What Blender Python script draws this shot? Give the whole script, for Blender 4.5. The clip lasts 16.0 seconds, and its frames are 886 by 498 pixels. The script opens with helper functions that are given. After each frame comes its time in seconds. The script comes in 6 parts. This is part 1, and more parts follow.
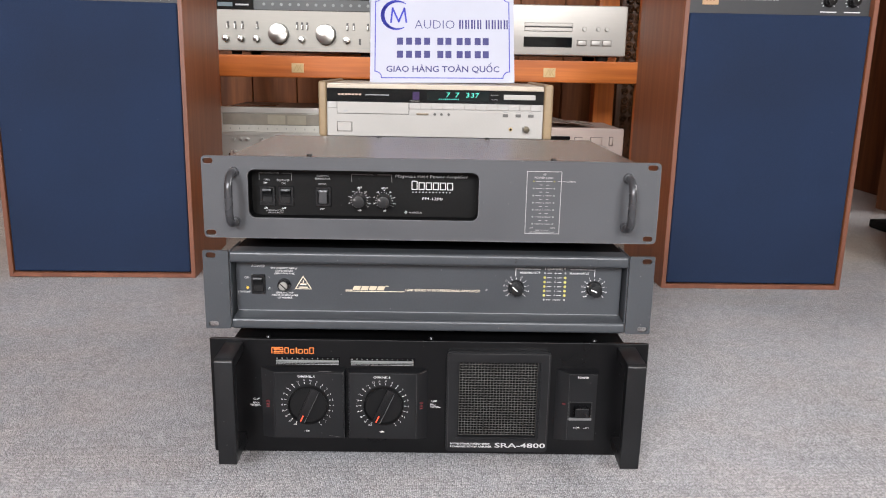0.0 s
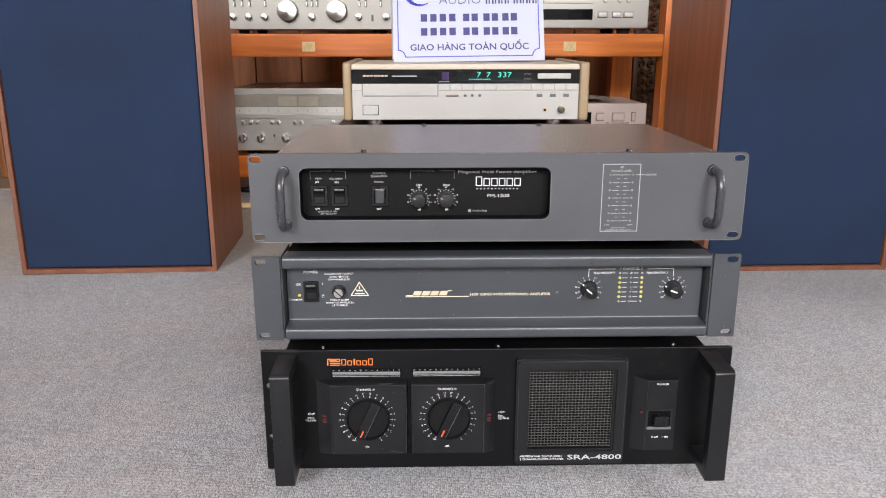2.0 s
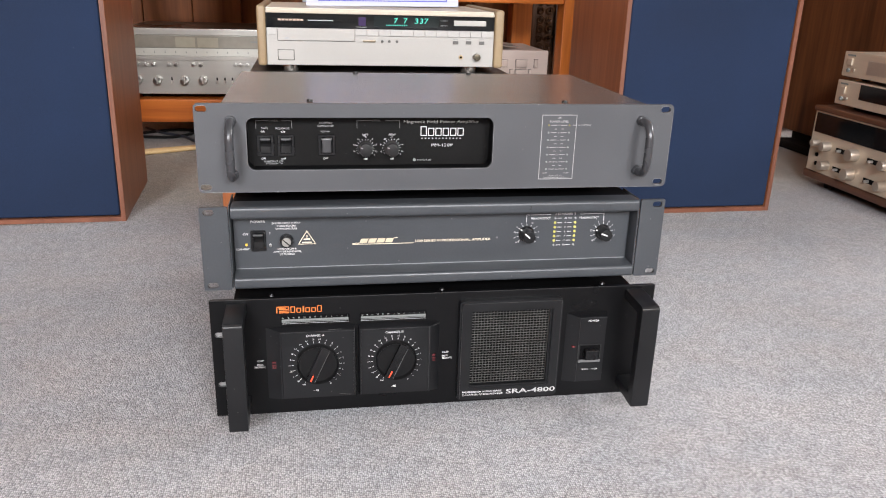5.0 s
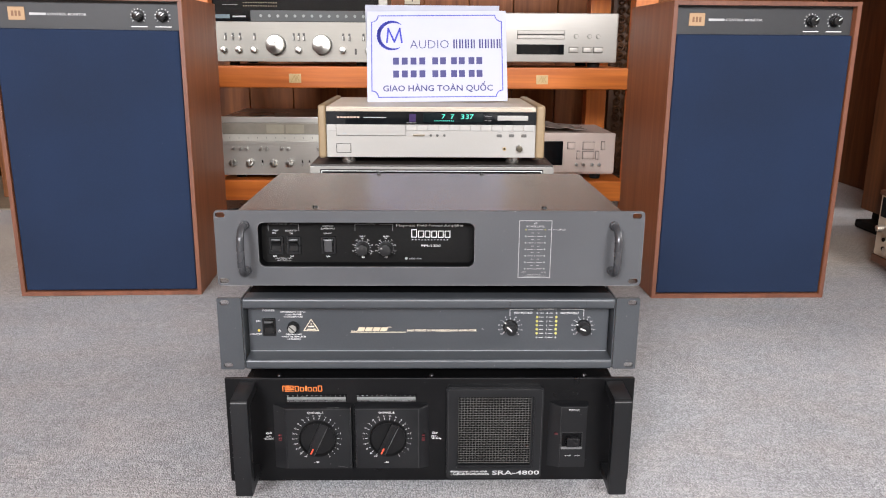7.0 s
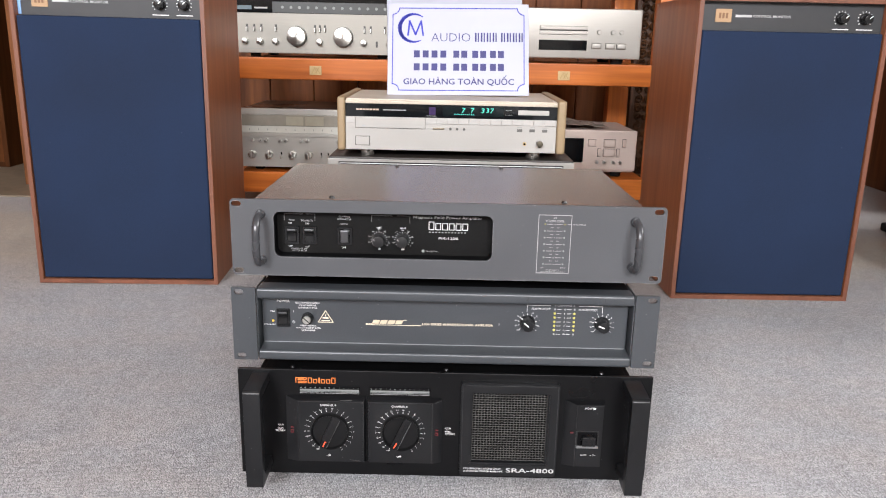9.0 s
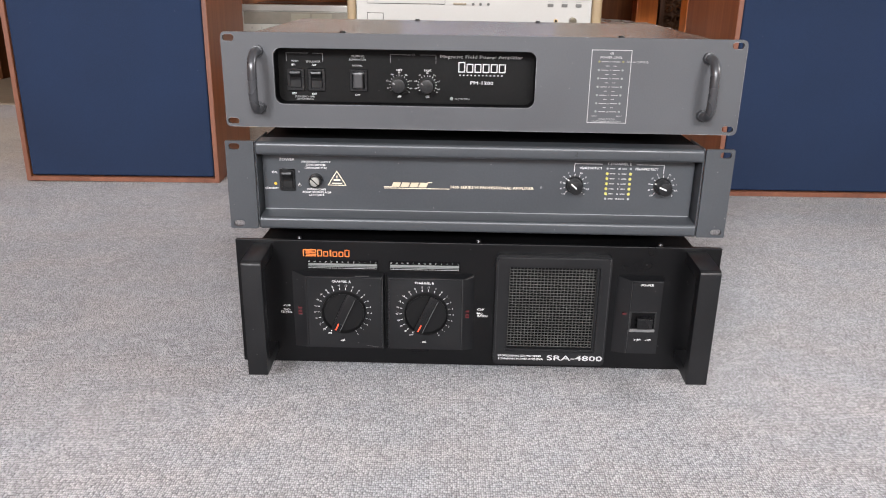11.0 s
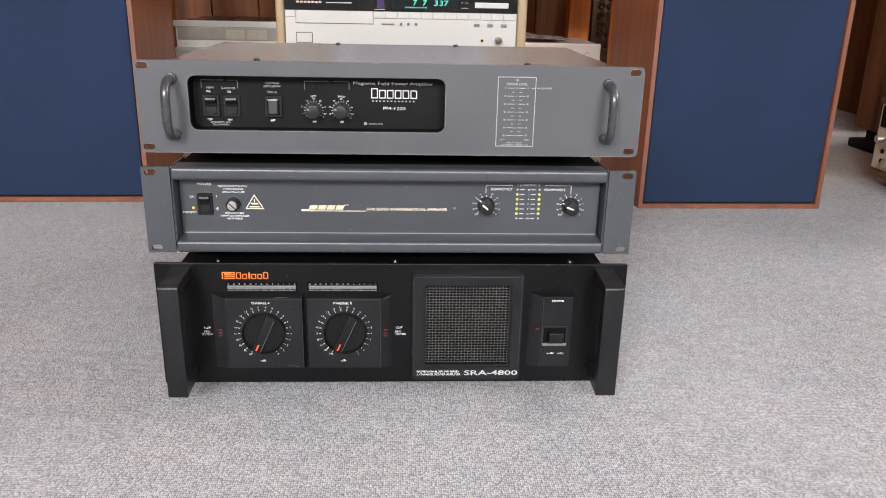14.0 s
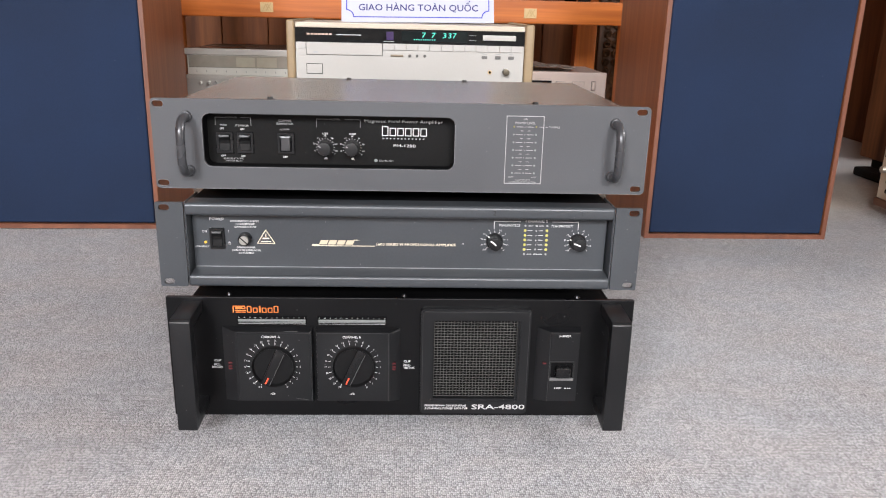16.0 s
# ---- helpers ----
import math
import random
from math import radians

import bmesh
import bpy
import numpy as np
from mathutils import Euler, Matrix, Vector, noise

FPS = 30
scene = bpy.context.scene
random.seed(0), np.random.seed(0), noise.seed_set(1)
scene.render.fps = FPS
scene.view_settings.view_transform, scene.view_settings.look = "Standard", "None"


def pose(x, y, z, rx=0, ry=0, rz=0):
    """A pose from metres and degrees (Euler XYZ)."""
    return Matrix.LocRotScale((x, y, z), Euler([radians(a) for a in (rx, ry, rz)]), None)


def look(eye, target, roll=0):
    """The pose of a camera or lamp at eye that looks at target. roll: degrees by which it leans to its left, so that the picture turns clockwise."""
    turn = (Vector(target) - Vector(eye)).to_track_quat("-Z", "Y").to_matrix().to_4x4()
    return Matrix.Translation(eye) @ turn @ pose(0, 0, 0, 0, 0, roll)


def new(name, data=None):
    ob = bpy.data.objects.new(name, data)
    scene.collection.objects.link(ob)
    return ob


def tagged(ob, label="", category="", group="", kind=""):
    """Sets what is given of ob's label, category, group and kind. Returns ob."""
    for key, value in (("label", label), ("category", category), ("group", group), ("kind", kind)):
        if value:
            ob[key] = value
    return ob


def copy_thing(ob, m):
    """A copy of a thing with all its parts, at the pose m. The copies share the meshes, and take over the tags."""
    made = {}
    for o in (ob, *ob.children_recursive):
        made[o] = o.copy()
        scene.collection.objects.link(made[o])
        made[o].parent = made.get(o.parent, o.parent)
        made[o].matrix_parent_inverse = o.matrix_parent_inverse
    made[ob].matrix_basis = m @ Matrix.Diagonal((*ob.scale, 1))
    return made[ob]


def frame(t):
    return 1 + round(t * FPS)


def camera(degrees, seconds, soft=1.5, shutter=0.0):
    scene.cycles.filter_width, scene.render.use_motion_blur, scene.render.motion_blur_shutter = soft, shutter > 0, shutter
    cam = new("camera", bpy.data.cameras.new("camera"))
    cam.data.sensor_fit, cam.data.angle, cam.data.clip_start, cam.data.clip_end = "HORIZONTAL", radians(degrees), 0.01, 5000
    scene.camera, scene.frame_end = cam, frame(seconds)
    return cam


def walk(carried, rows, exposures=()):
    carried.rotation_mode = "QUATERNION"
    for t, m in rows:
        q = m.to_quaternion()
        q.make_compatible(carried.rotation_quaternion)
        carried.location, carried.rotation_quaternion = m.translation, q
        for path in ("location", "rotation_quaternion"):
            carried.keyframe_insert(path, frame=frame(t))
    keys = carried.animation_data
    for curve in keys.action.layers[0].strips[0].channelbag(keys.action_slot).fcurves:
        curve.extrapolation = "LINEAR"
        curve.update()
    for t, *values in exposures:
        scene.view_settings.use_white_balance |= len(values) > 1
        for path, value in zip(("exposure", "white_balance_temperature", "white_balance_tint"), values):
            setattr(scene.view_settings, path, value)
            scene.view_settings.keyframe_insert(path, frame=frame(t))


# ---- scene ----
cam = camera(59.5, 16.0, soft=1.1)
PATH = [
    (0, (0.017, 0.02, 0.433), (0.048, 1.966, -0.026), 1.3),
    (0.5, (0.022, 0.027, 0.431), (0.054, 1.975, -0.023), 0.9),
    (1, (0.021, 0.03, 0.434), (0.051, 1.977, -0.022), 0.6),
    (1.5, (-0.006, 0.04, 0.439), (0.02, 1.984, -0.03), 0.5),
    (2, (-0.055, 0.09, 0.445), (-0.009, 2.019, -0.082), 0.2),
    (2.5, (-0.117, 0.122, 0.445), (0.054, 2.029, -0.135), 0.5),
    (3, (-0.195, 0.155, 0.422), (0.179, 2.021, -0.194), 2.2),
    (3.5, (-0.24, 0.144, 0.412), (0.139, 1.992, -0.254), 2.0),
    (4, (-0.202, 0.139, 0.43), (0.215, 1.974, -0.244), 2.2),
    (4.2, (-0.193, 0.13, 0.43), (0.235, 1.964, -0.246), 2.3),
    (6.3, (0.005, -0.01, 0.512), (0.107, 1.901, -0.068), 1.0),
    (6.5, (0.005, -0.012, 0.513), (0.101, 1.904, -0.051), 0.9),
    (7, (0.013, -0.017, 0.516), (0.054, 1.917, 0.008), 0.6),
    (7.5, (0.008, -0.02, 0.51), (0.018, 1.919, 0.02), 0.6),
    (8, (0.015, -0.022, 0.508), (0.017, 1.916, 0.013), 1.0),
    (8.2, (0.019, -0.018, 0.511), (0.02, 1.92, 0.015), 1.3),
    (10.5, (-0.005, 0.053, 0.453), (-0.021, 1.953, -0.173), 1.2),
    (11, (-0.006, 0.098, 0.39), (-0.032, 1.984, -0.277), 1.1),
    (11.5, (0.006, 0.097, 0.396), (-0.007, 1.98, -0.278), 1.6),
    (12, (0.013, 0.083, 0.405), (0.028, 1.969, -0.26), 1.8),
    (12.5, (0.02, 0.086, 0.402), (0.069, 1.972, -0.263), 1.8),
    (13, (0.027, 0.087, 0.401), (0.103, 1.972, -0.263), 1.7),
    (13.5, (0.027, 0.082, 0.407), (0.116, 1.97, -0.248), 1.6),
    (14, (0.028, 0.08, 0.408), (0.128, 1.971, -0.233), 1.4),
    (14.5, (0.026, 0.079, 0.414), (0.124, 1.976, -0.212), 1.5),
    (15, (0.026, 0.076, 0.415), (0.125, 1.978, -0.195), 1.4),
    (15.5, (0.024, 0.077, 0.413), (0.117, 1.982, -0.19), 1.4),
    (16, (0.024, 0.076, 0.424), (0.11, 1.985, -0.165), 1.6),
]
# the whole path leans by a fifth of a degree so that level things stand level
walk(cam, [(t, pose(0, 0, 0, 0, 0.2, 0) @ look(eye, target, roll)) for t, eye, target, roll in PATH],
     exposures=[(0.0, -0.13), (1.2, -0.13), (2.2, -0.06), (3.2, 0.10), (4.2, 0.06), (6.3, 0.01), (7.5, 0.03), (8.2, 0.03), (10.5, 0.0), (16.0, 0.0)])

# ---- light ----
world = bpy.data.worlds.new("sky")
scene.world = world
world.use_nodes = True
wn, wl = world.node_tree.nodes, world.node_tree.links
sky = wn.new("ShaderNodeTexSky")
sky.sky_type, sky.sun_disc = "NISHITA", False
sky.sun_elevation, sky.sun_rotation = radians(48), radians(150)
wn["Background"].inputs[1].default_value = 0.12
wl.new(sky.outputs[0], wn["Background"].inputs[0])
scene.view_settings.exposure = 0.0


def area_lamp(name, m, w, h, watts, colour):
    data = bpy.data.lights.new(name, "AREA")
    data.shape, data.size, data.size_y = "RECTANGLE", w, h
    data.energy, data.color = watts, colour
    ob = new(name, data)
    ob.matrix_world = m
    return ob


# daylight assumed through unseen front and east openings; the corner lamp is added fill
area_lamp("daylight_front", look((1.2, -4.54, 2.7), (-0.3, 0.8, 0.1)), 1.6, 1.1, 370, (0.965, 0.96, 0.985))
area_lamp("fill_corner", look((-1.8, -4.54, 2.7), (-0.7, 0.8, 0.1)), 1.4, 1.1, 440, (0.94, 0.955, 1.0))
area_lamp("daylight_right", look((6.44, 1.7, 2.7), (-0.6, 1.9, 0.25)), 3.0, 1.1, 550, (0.985, 0.955, 0.965))


# ---- materials ----
def surface(name, base, rough=0.5, metal=0.0, vary=0.12, grain=60.0, blotch=5.0, bump=0.0, stretch=(1, 1, 1), spec=0.5, rough_vary=0.08, dust=0.0):
    """A painted, metal or plastic surface: colour and gloss vary at two scales, with fine relief."""
    m = bpy.data.materials.new(name)
    m.use_nodes = True
    n, k = m.node_tree.nodes, m.node_tree.links
    b = n["Principled BSDF"]
    tc, mp = n.new("ShaderNodeTexCoord"), n.new("ShaderNodeMapping")
    mp.inputs["Scale"].default_value = stretch
    k.new(tc.outputs["Object"], mp.inputs[0])
    fine, large = n.new("ShaderNodeTexNoise"), n.new("ShaderNodeTexNoise")
    fine.inputs["Scale"].default_value, fine.inputs["Detail"].default_value = grain, 4
    large.inputs["Scale"].default_value, large.inputs["Detail"].default_value = blotch, 3
    k.new(mp.outputs[0], fine.inputs[0])
    k.new(tc.outputs["Object"], large.inputs[0])
    add = n.new("ShaderNodeMath")
    add.operation = "ADD"
    k.new(fine.outputs[0], add.inputs[0])
    k.new(large.outputs[0], add.inputs[1])
    ramp = n.new("ShaderNodeMapRange")
    ramp.inputs["From Min"].default_value, ramp.inputs["From Max"].default_value = 0.6, 1.4
    ramp.inputs["To Min"].default_value, ramp.inputs["To Max"].default_value = 1 - vary, 1 + vary
    k.new(add.outputs[0], ramp.inputs[0])
    tint = n.new("ShaderNodeVectorMath")
    tint.operation = "SCALE"
    tint.inputs[0].default_value = base
    k.new(ramp.outputs[0], tint.inputs["Scale"])
    k.new(tint.outputs[0], b.inputs["Base Color"])
    if dust:
        lint, near, mix = n.new("ShaderNodeTexVoronoi"), n.new("ShaderNodeMapRange"), n.new("ShaderNodeMix")
        lint.inputs["Scale"].default_value = 85.0
        k.new(tc.outputs["Object"], lint.inputs["Vector"])
        near.inputs["From Min"].default_value, near.inputs["From Max"].default_value = 0.025, 0.06
        near.inputs["To Min"].default_value, near.inputs["To Max"].default_value = dust, 0.0
        k.new(lint.outputs["Distance"], near.inputs[0])
        mix.data_type = "RGBA"
        k.new(near.outputs[0], mix.inputs[0])
        k.new(tint.outputs[0], mix.inputs[6])
        mix.inputs[7].default_value = (0.34, 0.33, 0.32, 1)
        k.new(mix.outputs[2], b.inputs["Base Color"])
    rr = n.new("ShaderNodeMapRange")
    rr.inputs["From Min"].default_value, rr.inputs["From Max"].default_value = 0.3, 0.7
    rr.inputs["To Min"].default_value, rr.inputs["To Max"].default_value = rough - rough_vary, rough + rough_vary
    k.new(large.outputs[0], rr.inputs[0])
    k.new(rr.outputs[0], b.inputs["Roughness"])
    b.inputs["Metallic"].default_value = metal
    b.inputs["Specular IOR Level"].default_value = spec
    if bump:
        bp = n.new("ShaderNodeBump")
        bp.inputs["Strength"].default_value, bp.inputs["Distance"].default_value = bump, 0.0006
        k.new(fine.outputs[0], bp.inputs["Height"])
        k.new(bp.outputs[0], b.inputs["Normal"])
    return m


def wood(name, dark, light, along="z", rough=0.42, fine=1.0, spec=0.5):
    """Veneer or solid timber with grain along one axis."""
    m = bpy.data.materials.new(name)
    m.use_nodes = True
    n, k = m.node_tree.nodes, m.node_tree.links
    b = n["Principled BSDF"]
    tc, mp, mq = n.new("ShaderNodeTexCoord"), n.new("ShaderNodeMapping"), n.new("ShaderNodeMapping")
    i = "xyz".index(along)
    a = [26.0 * fine] * 3
    a[i] = 1.3
    c = [190.0 * fine] * 3
    c[i] = 6.0
    mp.inputs["Scale"].default_value, mq.inputs["Scale"].default_value = a, c
    info = n.new("ShaderNodeObjectInfo")
    off = n.new("ShaderNodeVectorMath")
    off.operation = "ADD"
    k.new(tc.outputs["Object"], off.inputs[0])
    k.new(info.outputs["Random"], off.inputs[1])
    k.new(off.outputs[0], mp.inputs[0])
    k.new(off.outputs[0], mq.inputs[0])
    broad, pores = n.new("ShaderNodeTexNoise"), n.new("ShaderNodeTexNoise")
    broad.inputs["Scale"].default_value, broad.inputs["Detail"].default_value = 1.0, 5
    broad.inputs["Distortion"].default_value = 1.2
    pores.inputs["Scale"].default_value, pores.inputs["Detail"].default_value = 1.0, 3
    k.new(mp.outputs[0], broad.inputs[0])
    k.new(mq.outputs[0], pores.inputs[0])
    mix = n.new("ShaderNodeMath")
    mix.operation = "MULTIPLY_ADD"
    mix.inputs[1].default_value = 0.35
    k.new(pores.outputs[0], mix.inputs[0])
    k.new(broad.outputs[0], mix.inputs[2])
    ramp = n.new("ShaderNodeValToRGB")
    ramp.color_ramp.elements[0].position, ramp.color_ramp.elements[1].position = 0.45, 0.86
    ramp.color_ramp.elements[0].color, ramp.color_ramp.elements[1].color = (*dark, 1), (*light, 1)
    k.new(mix.outputs[0], ramp.inputs[0])
    k.new(ramp.outputs[0], b.inputs["Base Color"])
    b.inputs["Roughness"].default_value = rough
    b.inputs["Specular IOR Level"].default_value = spec
    bp = n.new("ShaderNodeBump")
    bp.inputs["Strength"].default_value, bp.inputs["Distance"].default_value = 0.25, 0.0005
    k.new(pores.outputs[0], bp.inputs["Height"])
    k.new(bp.outputs[0], b.inputs["Normal"])
    return m


def carpet_material():
    """Short loop pile in ribs that run away from the shop front, heathered in pale greys."""
    m = bpy.data.materials.new("grey_loop_carpet")
    m.use_nodes = True
    n, k = m.node_tree.nodes, m.node_tree.links
    b = n["Principled BSDF"]
    tc = n.new("ShaderNodeTexCoord")

    def stretched(scale, kind, detail=3.0):
        mp, tx = n.new("ShaderNodeMapping"), n.new(kind)
        mp.inputs["Scale"].default_value = scale
        mp.inputs["Rotation"].default_value = (0, 0, radians(-0.5))
        k.new(tc.outputs["Object"], mp.inputs[0])
        k.new(mp.outputs[0], tx.inputs["Vector"])
        tx.inputs["Scale"].default_value = 1.0
        if kind == "ShaderNodeTexNoise":
            tx.inputs["Detail"].default_value = detail
        return tx

    def ranged(socket, a, b2, c, d):
        r = n.new("ShaderNodeMapRange")
        for key, v in zip(("From Min", "From Max", "To Min", "To Max"), (a, b2, c, d)):
            r.inputs[key].default_value = v
        k.new(socket, r.inputs[0])
        return r.outputs[0]

    def times(a, b2):
        x = n.new("ShaderNodeMath")
        x.operation = "MULTIPLY"
        k.new(a, x.inputs[0])
        k.new(b2, x.inputs[1])
        return x.outputs[0]

    # loops in close rows along y: each a rounded cell with a dark gap round it, of its own shade
    split = n.new("ShaderNodeSeparateXYZ")
    k.new(tc.outputs["Object"], split.inputs[0])
    cell = stretched((520, 350, 1), "ShaderNodeTexVoronoi")
    cell.voronoi_dimensions = "2D"
    cell.inputs["Randomness"].default_value = 0.5
    shade = n.new("ShaderNodeSeparateColor")
    k.new(cell.outputs["Color"], shade.inputs[0])
    streak = stretched((60, 60, 1), "ShaderNodeTexNoise", 5)
    fleck = stretched((800, 800, 1), "ShaderNodeTexNoise", 1)
    soil = stretched((4, 4, 1), "ShaderNodeTexNoise", 6)
    hue = stretched((9, 14, 1), "ShaderNodeTexNoise", 4)
    pile = ranged(cell.outputs["Distance"], 0.20, 0.66, 1.14, 0.50)
    loop = times(pile, ranged(shade.outputs[0], 0.0, 1.0, 0.74, 1.22))
    tone = times(times(loop, ranged(streak.outputs[0], 0.32, 0.68, 0.92, 1.08)), times(ranged(fleck.outputs[0], 0.34, 0.66, 0.86, 1.16), ranged(soil.outputs[0], 0.3, 0.7, 0.92, 1.07)))
    ramp = n.new("ShaderNodeValToRGB")
    ramp.color_ramp.elements[0].position, ramp.color_ramp.elements[1].position = 0.35, 0.65
    ramp.color_ramp.elements[0].color, ramp.color_ramp.elements[1].color = (0.376, 0.381, 0.394, 1), (0.396, 0.385, 0.385, 1)
    k.new(hue.outputs[0], ramp.inputs[0])
    # a broad beige belt, ragged-edged, across the shop's back: soil plus painted-in light
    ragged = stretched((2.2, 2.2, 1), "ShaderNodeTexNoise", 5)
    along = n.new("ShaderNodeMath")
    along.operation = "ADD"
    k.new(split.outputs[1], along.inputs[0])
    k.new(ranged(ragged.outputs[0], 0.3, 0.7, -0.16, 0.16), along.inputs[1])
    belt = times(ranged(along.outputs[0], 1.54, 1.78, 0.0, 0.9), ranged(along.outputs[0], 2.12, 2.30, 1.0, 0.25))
    soil_and_light = n.new("ShaderNodeMix")
    soil_and_light.data_type = "RGBA"
    soil_and_light.blend_type = "MULTIPLY"
    k.new(belt, soil_and_light.inputs[0])
    k.new(ramp.outputs[0], soil_and_light.inputs[6])
    # raised above plain soil colour to make up for the shade there
    soil_and_light.inputs[7].default_value = (1.06, 0.98, 0.83, 1)
    tint = n.new("ShaderNodeVectorMath")
    tint.operation = "SCALE"
    k.new(soil_and_light.outputs[2], tint.inputs[0])
    k.new(tone, tint.inputs["Scale"])
    k.new(tint.outputs[0], b.inputs["Base Color"])
    b.inputs["Roughness"].default_value = 0.95
    b.inputs["Specular IOR Level"].default_value = 0.12
    bp = n.new("ShaderNodeBump")
    bp.inputs["Strength"].default_value, bp.inputs["Distance"].default_value = 0.6, 0.0012
    k.new(pile, bp.inputs["Height"])
    k.new(bp.outputs[0], b.inputs["Normal"])
    return m


def cloth_material():
    """Dark blue grille cloth, slightly faded in patches, with sparse lint."""
    m = surface("blue_grille_cloth", (0.0122, 0.0216, 0.0485), 0.85, 0, 0.36, 1100, 3.5, 0.5, spec=0.15)
    n, k = m.node_tree.nodes, m.node_tree.links
    b = n["Principled BSDF"]
    base = b.inputs["Base Color"].links[0].from_socket
    lint = n.new("ShaderNodeTexVoronoi")
    lint.inputs["Scale"].default_value = 26.0
    k.new(n["Texture Coordinate"].outputs["Object"], lint.inputs["Vector"])
    near = n.new("ShaderNodeMapRange")
    near.inputs["From Min"].default_value, near.inputs["From Max"].default_value = 0.018, 0.035
    near.inputs["To Min"].default_value, near.inputs["To Max"].default_value = 0.35, 0.0
    k.new(lint.outputs["Distance"], near.inputs[0])
    mix = n.new("ShaderNodeMix")
    mix.data_type = "RGBA"
    k.new(near.outputs[0], mix.inputs[0])
    k.new(base, mix.inputs[6])
    mix.inputs[7].default_value = (0.12, 0.14, 0.18, 1)
    k.new(mix.outputs[2], b.inputs["Base Color"])
    return m


def glow(name, colour, strength):
    m = bpy.data.materials.new(name)
    m.use_nodes = True
    b = m.node_tree.nodes["Principled BSDF"]
    b.inputs["Base Color"].default_value = (*[c * 0.3 for c in colour], 1)
    b.inputs["Emission Color"].default_value = (*colour, 1)
    b.inputs["Emission Strength"].default_value = strength
    return m


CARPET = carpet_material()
CLOTH = cloth_material()
GUNMETAL = surface("gunmetal_grey_paint", (0.055, 0.057, 0.062), 0.45, 0.1, 0.09, 700, 9, 0.12, dust=0.14)
GUNMETAL_TOP = surface("grey_case_paint", (0.132, 0.124, 0.115), 0.26, 0.45, 0.04, 600, 7, 0.0, rough_vary=0.01)
SLATE = surface("slate_grey_paint", (0.0425, 0.0468, 0.0522), 0.36, 0.15, 0.12, 500, 8, 0.1, dust=0.45)
BLACK = surface("black_paint", (0.0034, 0.0034, 0.0038), 0.32, 0.0, 0.25, 500, 9, 0.1, spec=0.20, dust=0.16)
CASE_BLACK = surface("dull_black_case", (0.0026, 0.0026, 0.0028), 0.6, 0.0, 0.3, 300, 9, 0.1, spec=0.05)
SATIN = surface("satin_black_plastic", (0.0045, 0.0045, 0.005), 0.26, 0.0, 0.15, 400, 12, 0.06, spec=0.4)
MOULDED = surface("moulded_black_plastic", (0.0060, 0.0062, 0.0070), 0.36, 0.0, 0.2, 600, 14, 0.14, spec=0.36, dust=0.2)
MATT = surface("matt_black_recess", (0.003, 0.003, 0.0034), 0.6, 0.0, 0.2, 300, 12, 0.1, spec=0.07)
RUBBER = surface("black_rubber", (0.007, 0.007, 0.007), 0.8, 0.0, 0.2, 300, 12, 0.3, spec=0.2)
STEEL = surface("dark_screw_steel", (0.022, 0.022, 0.022), 0.3, 0.5, 0.1, 400, 20)
TUBE = surface("grey_handle_enamel", (0.045, 0.046, 0.05), 0.32, 0.3, 0.1, 300, 20)
SILVER = surface("brushed_silver_front", (0.245, 0.231, 0.202), 0.4, 0.4, 0.05, 260, 6, 0.06, (0.06, 1, 1))
BRIGHT_SILVER = surface("bright_silver_front", (0.45, 0.435, 0.40), 0.4, 0.4, 0.05, 260, 6, 0.06, (0.06, 1, 1))
CHAMPAGNE = surface("champagne_aluminium", (0.5, 0.44, 0.37), 0.4, 0.7, 0.05, 260, 6, 0.06, (0.06, 1, 1))
PLATINUM = surface("platinum_front", (0.34, 0.322, 0.292), 0.4, 0.4, 0.04, 260, 6, 0.05, (0.06, 1, 1))
ROSE = surface("rose_champagne_front", (0.60, 0.49, 0.43), 0.45, 0.2, 0.05, 260, 6, 0.05, (0.06, 1, 1))
CHAMPAGNE_Y = surface("champagne_aluminium_side", (0.58, 0.49, 0.38), 0.42, 0.4, 0.05, 260, 6, 0.06, (1, 0.06, 1))
PALE = surface("pale_grey_front", (0.35, 0.338, 0.315), 0.45, 0.3, 0.03, 300, 6)
CREAM = surface("cream_top_paint", (0.43, 0.375, 0.30), 0.4, 0.2, 0.05, 200, 6)
TAN = surface("tan_side_board", (0.25, 0.18, 0.10), 0.5, 0.0, 0.08, 120, 7, 0.1)
KNOB = surface("polished_aluminium_knob", (0.72, 0.71, 0.68), 0.36, 0.85, 0.05, 300, 20)


def turned_metal(name, base, rough):
    """Lathe-turned aluminium whose highlights fan out round the axis."""
    m = surface(name, base, rough, 1.0, 0.04, 300, 20)
    n, k = m.node_tree.nodes, m.node_tree.links
    tg = n.new("ShaderNodeTangent")
    tg.direction_type, tg.axis = "RADIAL", "Y"
    b = n["Principled BSDF"]
    b.inputs["Anisotropic"].default_value = 0.85
    k.new(tg.outputs[0], b.inputs["Tangent"])
    return m


TURNED = turned_metal("turned_aluminium_knob", (0.42, 0.41, 0.385), 0.34)
GLASS = surface("black_dial_glass", (0.005, 0.006, 0.007), 0.09, 0.0, 0.1, 50, 5, spec=0.28, rough_vary=0.02)
DIAL = surface("pale_dial_glass", (0.66, 0.66, 0.6), 0.16, 0.2, 0.06, 80, 5, rough_vary=0.03)
PRINT = surface("white_print", (0.74, 0.74, 0.73), 0.6, 0.0, 0.1, 800, 20)
PRINT_DIM = surface("worn_white_print", (0.33, 0.33, 0.33), 0.6, 0.0, 0.25, 900, 30)
ORANGE = surface("orange_print", (0.72, 0.19, 0.035), 0.55, 0.0, 0.08, 500, 20)
